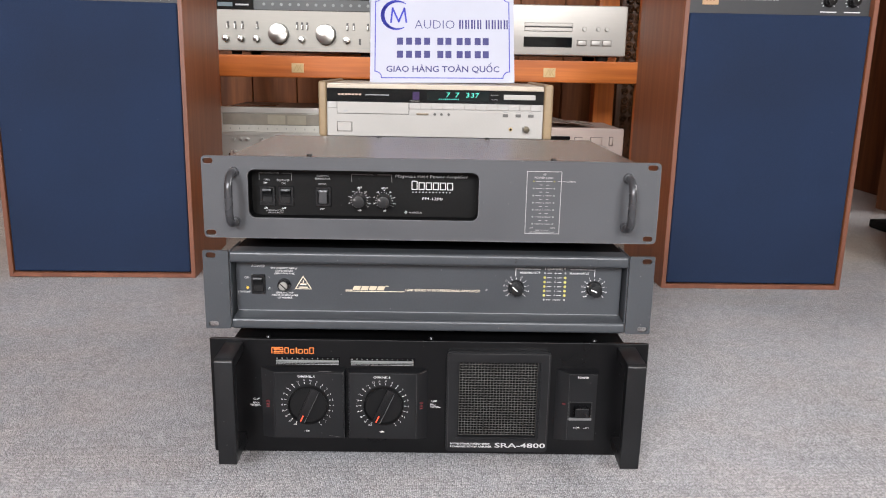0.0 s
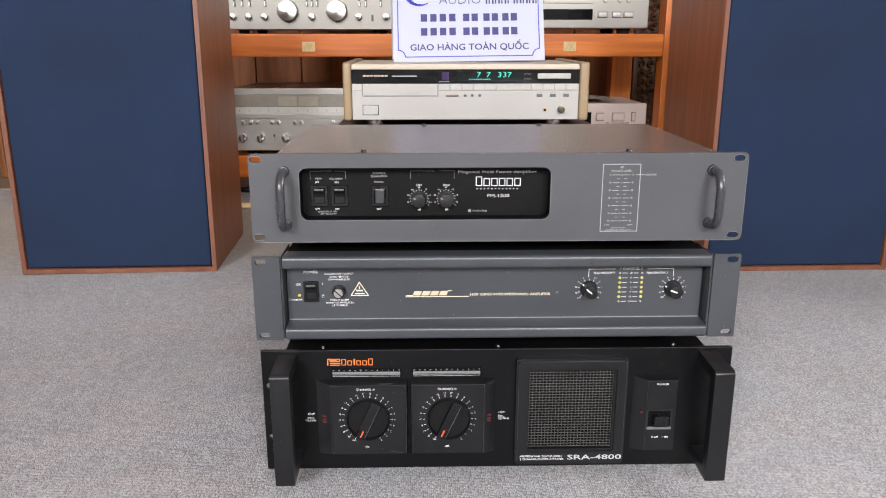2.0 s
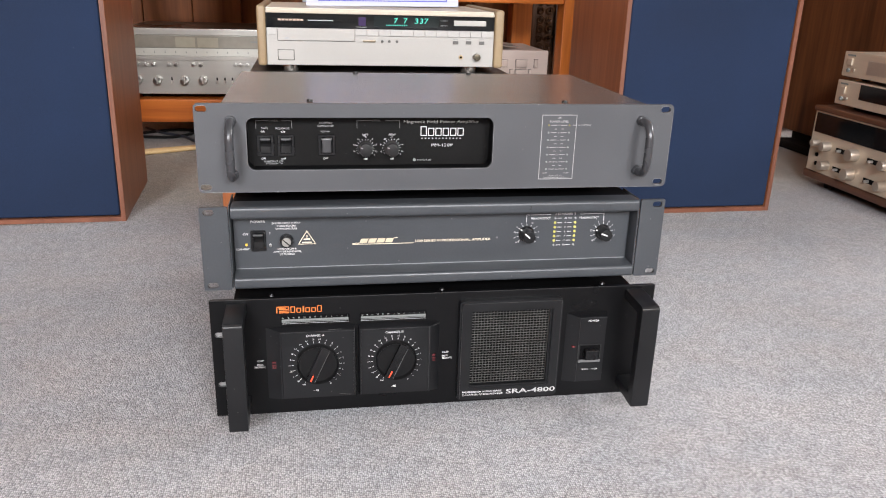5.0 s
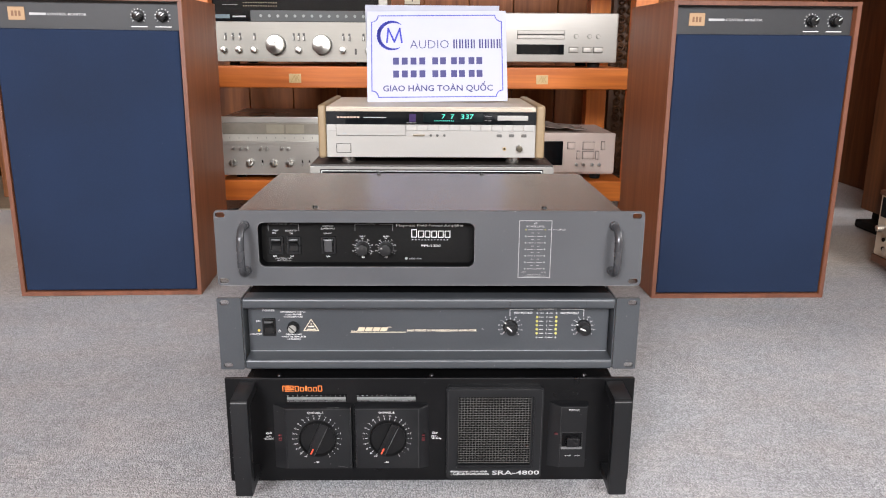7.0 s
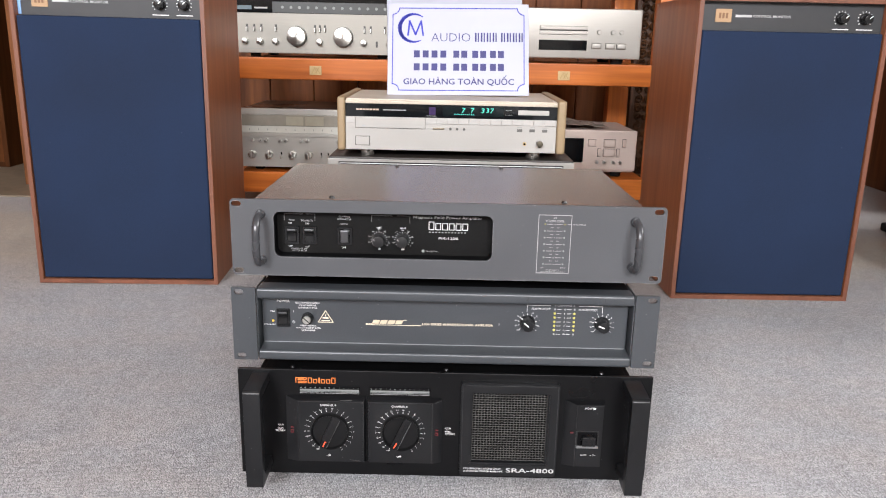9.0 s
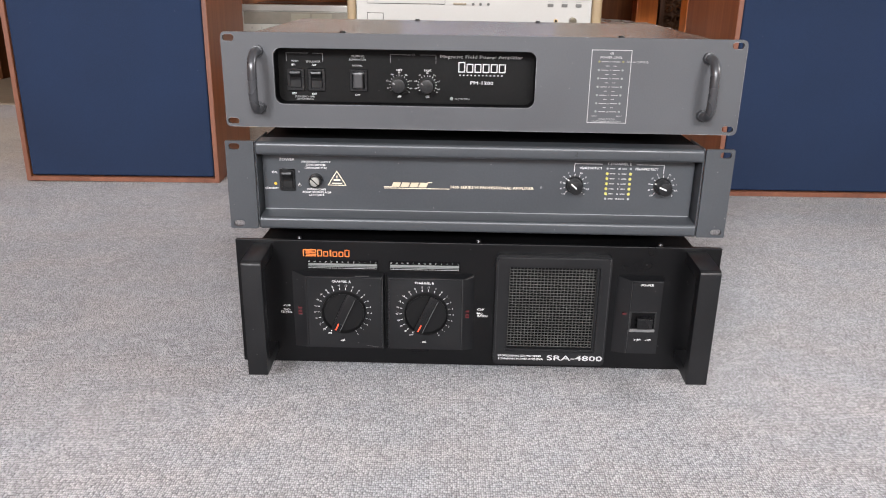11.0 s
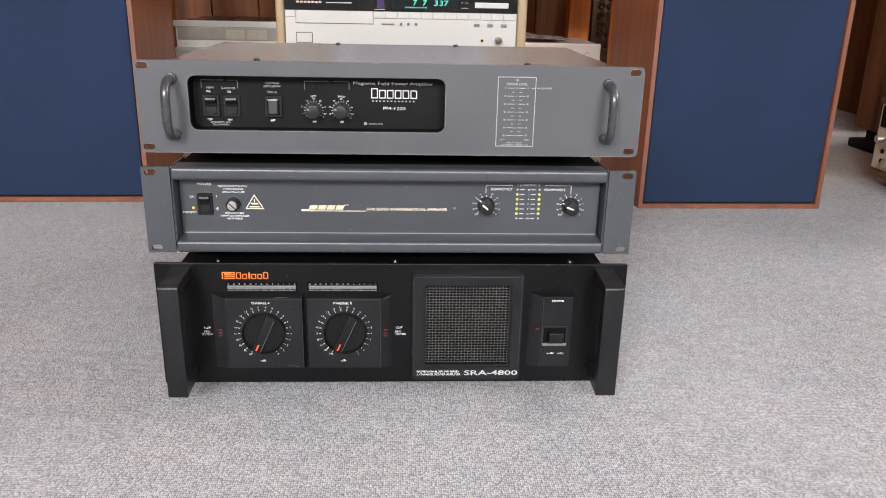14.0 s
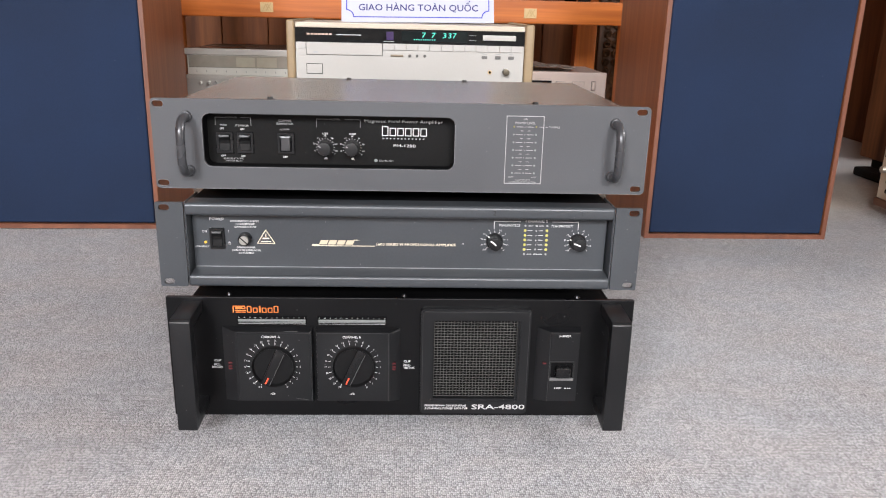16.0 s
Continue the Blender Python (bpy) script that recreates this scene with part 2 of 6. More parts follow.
PRINT_FAINT = surface("rubbed_white_print", (0.16, 0.16, 0.16), 0.6, 0.0, 0.3, 900, 30)
GOLD_PRINT = surface("pale_gold_print", (0.78, 0.69, 0.52), 0.5, 0.0, 0.06, 500, 20)
RED = surface("red_pointer", (0.75, 0.07, 0.025), 0.5, 0.0, 0.1, 300, 20)
DARK_RED = surface("dark_red_lens", (0.06, 0.012, 0.014), 0.25, 0.0, 0.15, 300, 20)
YELLOW = surface("yellow_lens", (0.50, 0.46, 0.12), 0.25, 0.0, 0.1, 300, 30)
DULL_YELLOW = surface("dull_yellow_lens", (0.20, 0.19, 0.09), 0.25, 0.0, 0.1, 300, 30)
GREY_LENS = surface("clear_grey_lens", (0.34, 0.35, 0.35), 0.2, 0.0, 0.1, 300, 30)
BRASS = surface("brushed_brass_plate", (0.42, 0.30, 0.15), 0.45, 0.6, 0.12, 300, 40)
BADGE = surface("orange_gold_badge", (0.34, 0.215, 0.115), 0.5, 0.1, 0.08, 300, 30)
METER_DARK = surface("dark_slot", (0.035, 0.033, 0.03), 0.5)
METER = surface("grey_meter_window", (0.22, 0.24, 0.23), 0.2, 0.0, 0.08, 200, 30)
INK = surface("blue_print", (0.016, 0.024, 0.36), 0.55, 0.0, 0.1, 400, 20)
VIOLET = surface("violet_print", (0.022, 0.02, 0.125), 0.55, 0.0, 0.12, 400, 20)
ACRYLIC = surface("white_acrylic", (0.42, 0.435, 0.505), 0.18, 0.0, 0.015, 60, 4, rough_vary=0.03)
WALNUT = wood("walnut_veneer", (0.205, 0.068, 0.029), (0.31, 0.111, 0.047), "z", 0.42)
WALNUT_X = wood("walnut_veneer_level", (0.15, 0.055, 0.03), (0.31, 0.125, 0.07), "x", 0.42)
CHERRY = wood("orange_hardwood", (0.33, 0.078, 0.011), (0.58, 0.165, 0.026), "x", 0.4, 0.8, 0.35)
CHERRY_Z = wood("orange_hardwood_upright", (0.37, 0.092, 0.014), (0.62, 0.188, 0.030), "z", 0.36, 0.8)
CHERRY_Y = wood("orange_hardwood_deep", (0.30, 0.10, 0.03), (0.50, 0.19, 0.065), "y", 0.4, 0.8)
STAND_WOOD = wood("red_brown_hardwood", (0.25, 0.072, 0.020), (0.42, 0.135, 0.042), "z", 0.4, 0.8)
WALNUT_SHADED = wood("shaded_walnut_edge", (0.105, 0.036, 0.019), (0.175, 0.064, 0.034), "z", 0.45)
BROWN = wood("dark_brown_panelling", (0.05, 0.017, 0.006), (0.135, 0.05, 0.018), "z", 0.5, 0.6, 0.2)
PANELLING = wood("brown_panelling", (0.10, 0.030, 0.009), (0.24, 0.082, 0.026), "z", 0.5, 0.6, 0.2)
CASE_WOOD = wood("red_brown_case", (0.05, 0.021, 0.011), (0.11, 0.045, 0.024), "y", 0.4)
CARVED = wood("dark_carved_wood", (0.020, 0.008, 0.003), (0.075, 0.029, 0.010), "z", 0.4, 2.0, 0.25)
RED_TIMBER = wood("reddish_dark_timber", (0.09, 0.031, 0.010), (0.20, 0.075, 0.026), "z", 0.5, 0.6, 0.2)
DARK_TIMBER = wood("very_dark_timber", (0.030, 0.010, 0.003), (0.08, 0.027, 0.008), "z", 0.6, 0.6, 0.06)
BAMBOO = wood("pale_bamboo", (0.52, 0.33, 0.13), (0.72, 0.52, 0.27), "x", 0.5)
PLASTER = surface("cream_wall_paint", (0.62, 0.56, 0.48), 0.8, 0.0, 0.04, 40, 2, 0.1)
CEILING = wood("grey_ceiling_boards", (0.30, 0.285, 0.27), (0.42, 0.405, 0.39), "x", 0.6, 0.6, 0.2)
CABLE = surface("dark_cable_jacket", (0.03, 0.035, 0.05), 0.5, 0.0, 0.2, 100, 12)
PALE_KEY = surface("pale_key_plastic", (0.37, 0.36, 0.34), 0.4, 0.0, 0.05, 100, 12)
ROCKER = surface("worn_black_rocker", (0.005, 0.005, 0.0053), 0.32, 0.0, 0.15, 200, 30, spec=0.3)
WHITE_PLASTIC = surface("white_plastic", (0.4, 0.4, 0.39), 0.4, 0.0, 0.06, 100, 12)
TEAL_GLOW = glow("teal_display_segments", (0.08, 0.85, 0.68), 0.75)
AMBER_GLOW = glow("amber_lamp", (1.0, 0.62, 0.08), 0.7)
VIOLET_DIM = surface("violet_display_window", (0.035, 0.02, 0.07), 0.2, 0.0, 0.1, 100, 12)

# ---- building helpers ----
ORIGIN = {}


def thing(name, at, label, category, group="", kind=""):
    ob = new(name)
    ob.empty_display_size = 0.05
    ob.location = at
    ORIGIN[ob] = Vector(at)
    return tagged(ob, label, category, group, kind)


def part(name, bm, material, parent=None, label="", smooth=0.0):
    """Links a bmesh given in world metres as one mesh object under a thing or a part."""
    me = bpy.data.meshes.new(name)
    bmesh.ops.recalc_face_normals(bm, faces=bm.faces)
    at = ORIGIN.get(parent, Vector((0, 0, 0)))
    bmesh.ops.translate(bm, verts=bm.verts, vec=-at)
    if smooth:
        for f in bm.faces:
            f.smooth = True
        for e in bm.edges:
            if len(e.link_faces) == 2 and e.calc_face_angle(0.0) > radians(smooth):
                e.smooth = False
    bm.to_mesh(me)
    bm.free()
    me.materials.append(material)
    ob = new(name, me)
    if parent:
        ob.parent = parent
        ORIGIN[ob] = at
    if label:
        ob["label"] = label
    return ob


def box(x0, x1, y0, y1, z0, z1, bevel=0.0, bm=None, segs=2):
    bm2 = bmesh.new()
    bmesh.ops.create_cube(bm2, size=1)
    bmesh.ops.transform(bm2, verts=bm2.verts, matrix=Matrix.Translation(((x0 + x1) / 2, (y0 + y1) / 2, (z0 + z1) / 2)) @ Matrix.Diagonal((x1 - x0, y1 - y0, z1 - z0, 1)))
    if bevel:
        bmesh.ops.bevel(bm2, geom=bm2.edges, offset=bevel, segments=segs, affect="EDGES", profile=0.6)
    return join(bm, bm2)


def join(bm, other):
    if bm is None:
        return other
    me = bpy.data.meshes.new("joined")
    other.to_mesh(me)
    other.free()
    bm.from_mesh(me)
    bpy.data.meshes.remove(me)
    return bm


def cyl(c, axis, r, depth, segs=24, r2=None, bevel=0.0, bm=None):
    """A cylinder or cone centred on c, its second end (radius r2) towards +axis."""
    bm2 = bmesh.new()
    bmesh.ops.create_cone(bm2, cap_ends=True, segments=segs, radius1=r, radius2=r if r2 is None else r2, depth=depth)
    if bevel:
        ends = [e for e in bm2.edges if e.calc_face_angle(0.0) > radians(50)]
        bmesh.ops.bevel(bm2, geom=ends, offset=bevel, segments=2, affect="EDGES", profile=0.6)
    turn = {"x": pose(0, 0, 0, 0, 90, 0), "y": pose(0, 0, 0, -90, 0, 0), "z": Matrix.Identity(4), "-y": pose(0, 0, 0, 90, 0, 0), "-x": pose(0, 0, 0, 0, -90, 0)}[axis]
    bmesh.ops.transform(bm2, verts=bm2.verts, matrix=Matrix.Translation(c) @ turn)
    return join(bm, bm2)


def rounded(x0, x1, z0, z1, r, n=5):
    out = []
    for cx, cz, a in ((x1 - r, z1 - r, 0), (x0 + r, z1 - r, 90), (x0 + r, z0 + r, 180), (x1 - r, z0 + r, 270)):
        for i in range(n + 1):
            t = radians(a + 90 * i / n)
            out.append((cx + r * math.cos(t), cz + r * math.sin(t)))
    return out


def plate(outer, holes, y0, y1):
    """A flat plate in the xz plane with holes through it, from y0 (front) to y1."""
    bm = bmesh.new()
    for loop in (outer, *holes):
        vs = [bm.verts.new((x, y0, z)) for x, z in loop]
        for a, b in zip(vs, vs[1:] + vs[:1]):
            bm.edges.new((a, b))
    bmesh.ops.triangle_fill(bm, use_beauty=True, use_dissolve=False, edges=bm.edges)
    made = bmesh.ops.extrude_face_region(bm, geom=bm.faces[:])
    bmesh.ops.translate(bm, verts=[v for v in made["geom"] if isinstance(v, bmesh.types.BMVert)], vec=(0, y1 - y0, 0))
    return bm


def sweep(points, r, segs=10, bm=None):
    """A round bar or cable along points."""
    bm2 = bmesh.new()
    pts = [Vector(p) for p in points]
    rings, side = [], None
    for i, p in enumerate(pts):
        d = (pts[min(i + 1, len(pts) - 1)] - pts[max(i - 1, 0)]).normalized()
        if side is None:
            side = d.orthogonal().normalized()
        side = (side - d * side.dot(d)).normalized()
        up = d.cross(side)
        rings.append([bm2.verts.new(p + r * (math.cos(a) * side + math.sin(a) * up)) for a in (2 * math.pi * j / segs for j in range(segs))])
    for a, b in zip(rings, rings[1:]):
        for j in range(segs):
            bm2.faces.new((a[j], a[(j + 1) % segs], b[(j + 1) % segs], b[j]))
    bm2.faces.new(rings[0]), bm2.faces.new(rings[-1])
    return join(bm, bm2)


def extruded(profile, x0, x1):
    """A yz profile drawn along x."""
    bm = bmesh.new()
    a = [bm.verts.new((x0, y, z)) for y, z in profile]
    b = [bm.verts.new((x1, y, z)) for y, z in profile]
    for i in range(len(a)):
        j = (i + 1) % len(a)
        bm.faces.new((a[i], a[j], b[j], b[i]))
    bm.faces.new(a), bm.faces.new(b)
    return bm


FONT = bpy.data.curves.new("lettering", "FONT")
FONT.resolution_u = 2
FONT.align_x = "CENTER"
FONT_OB = bpy.data.objects.new("lettering", FONT)
CAP = 0.686


def letters(s, cx, cz, y, h, w=None, turn=0.0, bm=None, face="-y", skew=0.0, bold=0.0):
    """Flat lettering with capitals h high, centred on cx, cz; w sets its whole width."""
    FONT.body, FONT.offset = s, bold
    me = bpy.data.meshes.new_from_object(FONT_OB)
    bm2 = bmesh.new()
    bm2.from_mesh(me)
    bpy.data.meshes.remove(me)
    xs = [v.co.x for v in bm2.verts]
    k = h / CAP
    mid, kx = (min(xs) + max(xs)) / 2, k if w is None else w / max(1e-6, max(xs) - min(xs))
    c, sn = math.cos(radians(turn)), math.sin(radians(turn))
    for v in bm2.verts:
        u, t = (v.co.x - mid) * kx, (v.co.y - CAP / 2) * k
        u += skew * t
        u, t = u * c - t * sn, u * sn + t * c
        v.co = (cx + u, y, cz + t) if face == "-y" else (y, cx - u, cz + t)
    return join(bm, bm2)


def flat(x0, x1, z0, z1, y, bm=None, skew=0.0):
    """A thin printed bar or plate that faces the front."""
    bm2 = bmesh.new()
    dx = skew * (z1 - z0)
    bm2.faces.new([bm2.verts.new(p) for p in ((x0, y, z0), (x1, y, z0), (x1 + dx, y, z1), (x0 + dx, y, z1))])
    return join(bm, bm2)


def stroke(pts, w, y, bm=None):
    """A printed line of width w through xz points."""
    for (xa, za), (xb, zb) in zip(pts, pts[1:]):
        d = Vector((xb - xa, zb - za))
        nn = Vector((-d.y, d.x)).normalized() * w / 2
        e = d.normalized() * w / 2
        bm2 = bmesh.new()
        quad = ((xa - e.x + nn.x, za - e.y + nn.y), (xa - e.x - nn.x, za - e.y - nn.y), (xb + e.x - nn.x, zb + e.y - nn.y), (xb + e.x + nn.x, zb + e.y + nn.y))
        bm2.faces.new([bm2.verts.new((x, y, z)) for x, z in quad])
        bm = join(bm, bm2)
    return bm


def screw(parent, c, axis="z", r=0.0034, h=0.0022, material=STEEL):
    bm = cyl(c, axis, r, h, 14, r * 0.72)
    return part("screw", bm, material, parent, "", 40)


SCREW_BLACK = surface("blackened_screw", (0.018, 0.018, 0.019), 0.3, 0.6)
ROCKER_LIP = surface("highlighted_black_lip", (0.010, 0.010, 0.011), 0.36, 0.0, 0.15, 200, 30, spec=0.35)


def rocker_switch(parent, x0, x1, z0, z1, y, tip=0.4):
    """A framed rocker switch; a small tip lets its upper end stand out."""
    m = 0.0030 if x1 - x0 > 0.016 else 0.0024
    frame_bm = plate(rounded(x0, x1, z0, z1, 0.001, 2), [rounded(x0 + m, x1 - m, z0 + 0.0028, z1 - 0.0028, 0.0006, 2)], y - 0.0022, y + 0.001)
    bmesh.ops.bevel(frame_bm, geom=[e for e in frame_bm.edges if all(abs(v.co.y - y + 0.0022) < 1e-5 for v in e.verts) and e.is_manifold and e.calc_face_angle(0.0) > 1.0], offset=0.0004, segments=1, affect="EDGES")
    body = part("switch", frame_bm, SATIN, parent)
    zm, a, b = (z0 + z1) / 2, z0 + 0.003, z1 - 0.003
    low, top = y - 0.0014 - 0.0046 * tip, y - 0.0014 - 0.0046 * (1 - tip)
    prof = [(y + 0.001, a), (low, a), (y - 0.0018, zm - 0.001), (y - 0.0026, zm + 0.002), (top, b - 0.0012), (top + 0.0004, b), (y + 0.001, b)]
    part("rocker", extruded(prof, x0 + m + 0.0003, x1 - m - 0.0003), ROCKER, body)
    # lip box in a paler black that stands in for the rocker's highlight
    part("rocker_lip", box(x0 + m + 0.0006, x1 - m - 0.0006, top - 0.0004, top + 0.0006, b - 0.0022, b - 0.0010, 0.0004, segs=2), ROCKER_LIP, body, "rocker lip, paler to mimic its highlight")
    return body


def small_knob(parent, c, r, depth, material=SATIN, point=135.0, mark=PRINT, skirt=None, width=0.0011, plinth=0.0024, start=0.2):
    """A turned knob facing the front with a pointer line."""
    x, y, z = c
    bm = cyl((x, y - depth / 2, z), "-y", r, depth, 28, r * 0.9, 0.0006)
    if skirt:
        cyl((x, y - plinth / 2, z), "-y", skirt, plinth, 28, skirt * 0.94, bm=bm)
    k = part("knob", bm, material, parent, "", 35)
    a = radians(point)
    part("pointer", stroke([(x + start * r * math.cos(a), z + start * r * math.sin(a)), (x + 0.85 * r * math.cos(a), z + 0.85 * r * math.sin(a))], width, y - depth - 0.0002), mark, k)
    if start == 0.0:
        part("pointer", stroke([(x + 1.02 * r * math.cos(a), z + 1.02 * r * math.sin(a)), (x + 0.95 * skirt * math.cos(a), z + 0.95 * skirt * math.sin(a))], width, y - plinth - 0.0002), mark, k)
    return k


def scale_ring(parent, cx, cz, y, r0, r1, a0, a1, words, r2, h, material=PRINT, w=0.0006):
    """Tick marks and figures round a knob."""
    bm = None
    n = len(words)
    for i, s in enumerate(words):
        a = radians(a0 + (a1 - a0) * i / (n - 1))
        c, sn = math.cos(a), math.sin(a)
        bm = stroke([(cx + r0 * c, cz + r0 * sn), (cx + r1 * c, cz + r1 * sn)], w, y, bm)
        if s:
            bm = letters(s, cx + r2 * c, cz + r2 * sn, y, h, bm=bm)
    return part("scale", bm, material, parent)


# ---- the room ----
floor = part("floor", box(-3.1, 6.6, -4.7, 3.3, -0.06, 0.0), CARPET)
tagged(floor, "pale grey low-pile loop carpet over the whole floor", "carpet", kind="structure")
# ceiling out of view, grey so that less light bounces down
ceiling = part("ceiling", box(-3.2, 6.7, -4.8, 3.4, 3.3, 3.4), CEILING)
tagged(ceiling, "unseen grey ceiling, toned down to limit bounced light", "ceiling", kind="structure")


def wall(name, along, at, thick, a0, a1, openings=(), z0=2.05, z1=3.25, top=3.3, finish=PLASTER, label="unseen cream wall for warm bounced light, with openings for the lamps"):
    bm, u = None, a0
    spans = []
    for o0, o1 in openings:
        spans += [(u, o0, 0, top), (o0, o1, 0, z0), (o0, o1, z1, top)]
        u = o1
    for u0, u1, v0, v1 in spans + [(u, a1, 0, top)]:
        bm = box(u0, u1, at, at + thick, v0, v1, bm=bm) if along == "x" else box(at, at + thick, u0, u1, v0, v1, bm=bm)
    return tagged(part(name, bm, finish), label, "wall", kind="structure")


# unseen walls, set far out so that lamp light falls off evenly
wall("wall_south", "x", -4.8, 0.1, -3.2, 6.7, ((-2.55, -1.05), (0.35, 2.05)))
wall("wall_east", "y", 6.6, 0.1, -4.7, 3.4, ((0.15, 3.25),))
# unseen; its dark finish is there to absorb bounced light
wall("wall_west", "y", -3.2, 0.1, -4.7, 3.4, finish=PANELLING, label="unseen brown wall, kept dark to cut light bounced from the west")

wall_north = tagged(new("wall_north"), "dark brown vertical timber panelling", "wall", kind="structure")
ORIGIN[wall_north] = Vector((0, 0, 0))
part("wall_backing", box(-3.1, 6.6, 3.32, 3.4, 0, 3.3), PANELLING, wall_north)
for i in range(53):
    x = -3.1 + i * 0.1824
    part("plank", box(x, x + 0.179, 3.295 + 0.003 * (i % 2), 3.32, 0.0, 3.3, 0.002, segs=1), PANELLING, wall_north)
bare = part("bare_floor", box(-3.1, -0.80, 2.43, 3.29, 0.0, 0.004), surface("brown_concrete", (0.16, 0.125, 0.085), 0.6, 0.0, 0.25, 30, 4, 0.3))
tagged(bare, "bare brownish concrete floor beyond the carpet edge", "floor", kind="structure")

# ---- the stack of three power amplifiers ----
CX = 0.0178
WORN_WHITE = surface("off_white_print", (0.42, 0.42, 0.42), 0.6)


def rack_slots(xl, xr, zs, w=0.0105, h=0.0058):
    return [rounded(x - w / 2, x + w / 2, z - h / 2, z + h / 2, h / 2 - 0.0001, 5) for x in (xl, xr) for z in zs]


def foot(parent, x, y, z0, z1, r=0.013):
    part("foot", cyl((x, y, (z0 + z1) / 2), "z", r * 0.85, z1 - z0, 18, r, 0.001), RUBBER, parent, "black rubber foot", 40)


def top_amplifier():
    amp = thing("power_amplifier", (CX, 0.823, 0.2395), "gunmetal grey rack amplifier with black window and tube handles", "amplifier", "stacked power amplifiers")
    Y, x0, x1, z0, z1 = 0.823, -0.2215, 0.257, 0.2523, 0.3388
    window = rounded(-0.174, 0.067, 0.2742, 0.3252, 0.0075, 5)
    part("front_panel", plate(rounded(x0, x1, z0, z1, 0.0045), [window] + rack_slots(-0.2145, 0.2483, (0.2577, 0.3335)), Y, Y + 0.0032), GUNMETAL, amp)
    slot_rim = surface("bare_slot_edge", (0.20, 0.20, 0.205), 0.4, 0.3, 0.4, 200, 40)
    for loop in rack_slots(-0.2145, 0.2483, (0.2577, 0.3335), 0.0110, 0.0063):
        part("slot_edge", stroke(loop + loop[:1], 0.0004, Y - 0.0002), slot_rim, amp, "slot edge worn to bare metal")
    # folded sheet-metal case with a lid that overlaps the sides
    part("case", box(-0.1965, 0.2325, 0.8455, 1.092, 0.2545, 0.3352, 0.0015), GUNMETAL_TOP, amp)
    part("case_front", plate(rounded(-0.1965, 0.2325, 0.2545, 0.3352, 0.001, 2), [rounded(-0.1785, 0.0715, 0.2700, 0.3295, 0.001, 2)], Y + 0.0034, 0.8453), GUNMETAL_TOP, amp)
    part("lid", box(-0.198, 0.234, Y + 0.0036, 1.095, 0.3353, 0.3368, 0.0006, segs=1), GUNMETAL_TOP, amp, "flat grey painted lid")
    for x, y in ((-0.1136, 0.852), (0.1478, 0.850), (-0.055, 1.084), (0.092, 1.084)):
        screw(amp, (x, y, 0.3379))
    # recessed black control window
    R = 0.843
    part("window_recess", box(-0.178, 0.071, R, R + 0.002, 0.2705, 0.329), surface("worn_black_panel", (0.0046, 0.0044, 0.0043), 0.5, 0.0, 0.3, 300, 12, 0.1, spec=0.12, dust=0.1), amp, "matt black recessed control panel")
    well = plate(rounded(-0.1775, 0.0705, 0.2710, 0.3285, 0.009), [rounded(-0.1742, 0.0672, 0.2740, 0.3254, 0.0075)], Y + 0.0033, R)
    part("window_frame", well, MATT, amp)
    y = R - 0.0004

    def word(s, cx, cz, h, w=None, m=PRINT, yy=y):
        part("lettering", letters(s, cx, cz, yy, h, w, bold=-0.014 if h > 0.0028 else 0.0), m, amp)

    def bracket(xa, xb, zt, zb, gap):
        m = (xa + xb) / 2
        part("printed_bracket", stroke([(xa, zb), (xa, zt), (m - gap, zt)], 0.0005, y), PRINT_FAINT, amp)
        part("printed_bracket", stroke([(m + gap, zt), (xb, zt), (xb, zb)], 0.0005, y), PRINT_FAINT, amp)

    bracket(-0.1662, -0.1318, 0.319, 0.3115, 0.0075)
    bracket(-0.0680, -0.0252, 0.319, 0.3115, 0.0065)
    word("POWER", -0.1505, 0.319, 0.0017, 0.011, PRINT_FAINT)
    word("LEVEL", -0.0485, 0.319, 0.0017, 0.0085, PRINT_FAINT)
    for s, cx, cz, h, w in (("MAIN", -0.1582, 0.3118, 0.0018, 0.0062), ("ON", -0.160, 0.3083, 0.0018, 0.0036), ("SEQUENCER", -0.1408, 0.3114, 0.0018, 0.0136), ("ON", -0.1405, 0.308, 0.0018, 0.0036), ("OFF", -0.160, 0.2813, 0.0018, 0.0045), ("OFF", -0.1408, 0.2811, 0.0018, 0.0045), ("EMERGENCY OFF-", -0.1500, 0.2786, 0.0016, 0.019), ("SWITCH BOTH", -0.150, 0.2763, 0.0016, 0.016), ("CLIPPING", -0.0988, 0.3168, 0.0019, 0.0125), ("ELIMINATOR", -0.0988, 0.3138, 0.0019, 0.016), ("NORMAL", -0.0990, 0.3082, 0.0017, 0.0095), ("OFF", -0.0995, 0.281, 0.0018, 0.0045), ("LEFT", -0.0595, 0.3048, 0.0017, 0.0055), ("RIGHT", -0.0326, 0.3048, 0.0017, 0.0066), ("dB", -0.0595, 0.2803, 0.0019, 0.0035), ("dB", -0.0328, 0.2803, 0.0019, 0.0035), ("Magnetic Field Power Amplifier", 0.0175, 0.3180, 0.0030, 0.077), ("PM-1200", 0.0185, 0.2940, 0.0029, 0.0215), ("PROTECTION", 0.0003, 0.2786, 0.0017, 0.0138)):
        word(s, cx, cz, h, w, PRINT if s[:2] in ("Ma", "PM", "OF", "ON", "dB", "LE", "RI") else PRINT_DIM)
    # maker's mark as plain blocks, with a row of fine dashes beneath
    bm = None
    for i in range(6):
        a, b = -0.0035 + i * 0.0076, 0.0020 + i * 0.0076
        top = 0.3128 if i == 0 else 0.3112
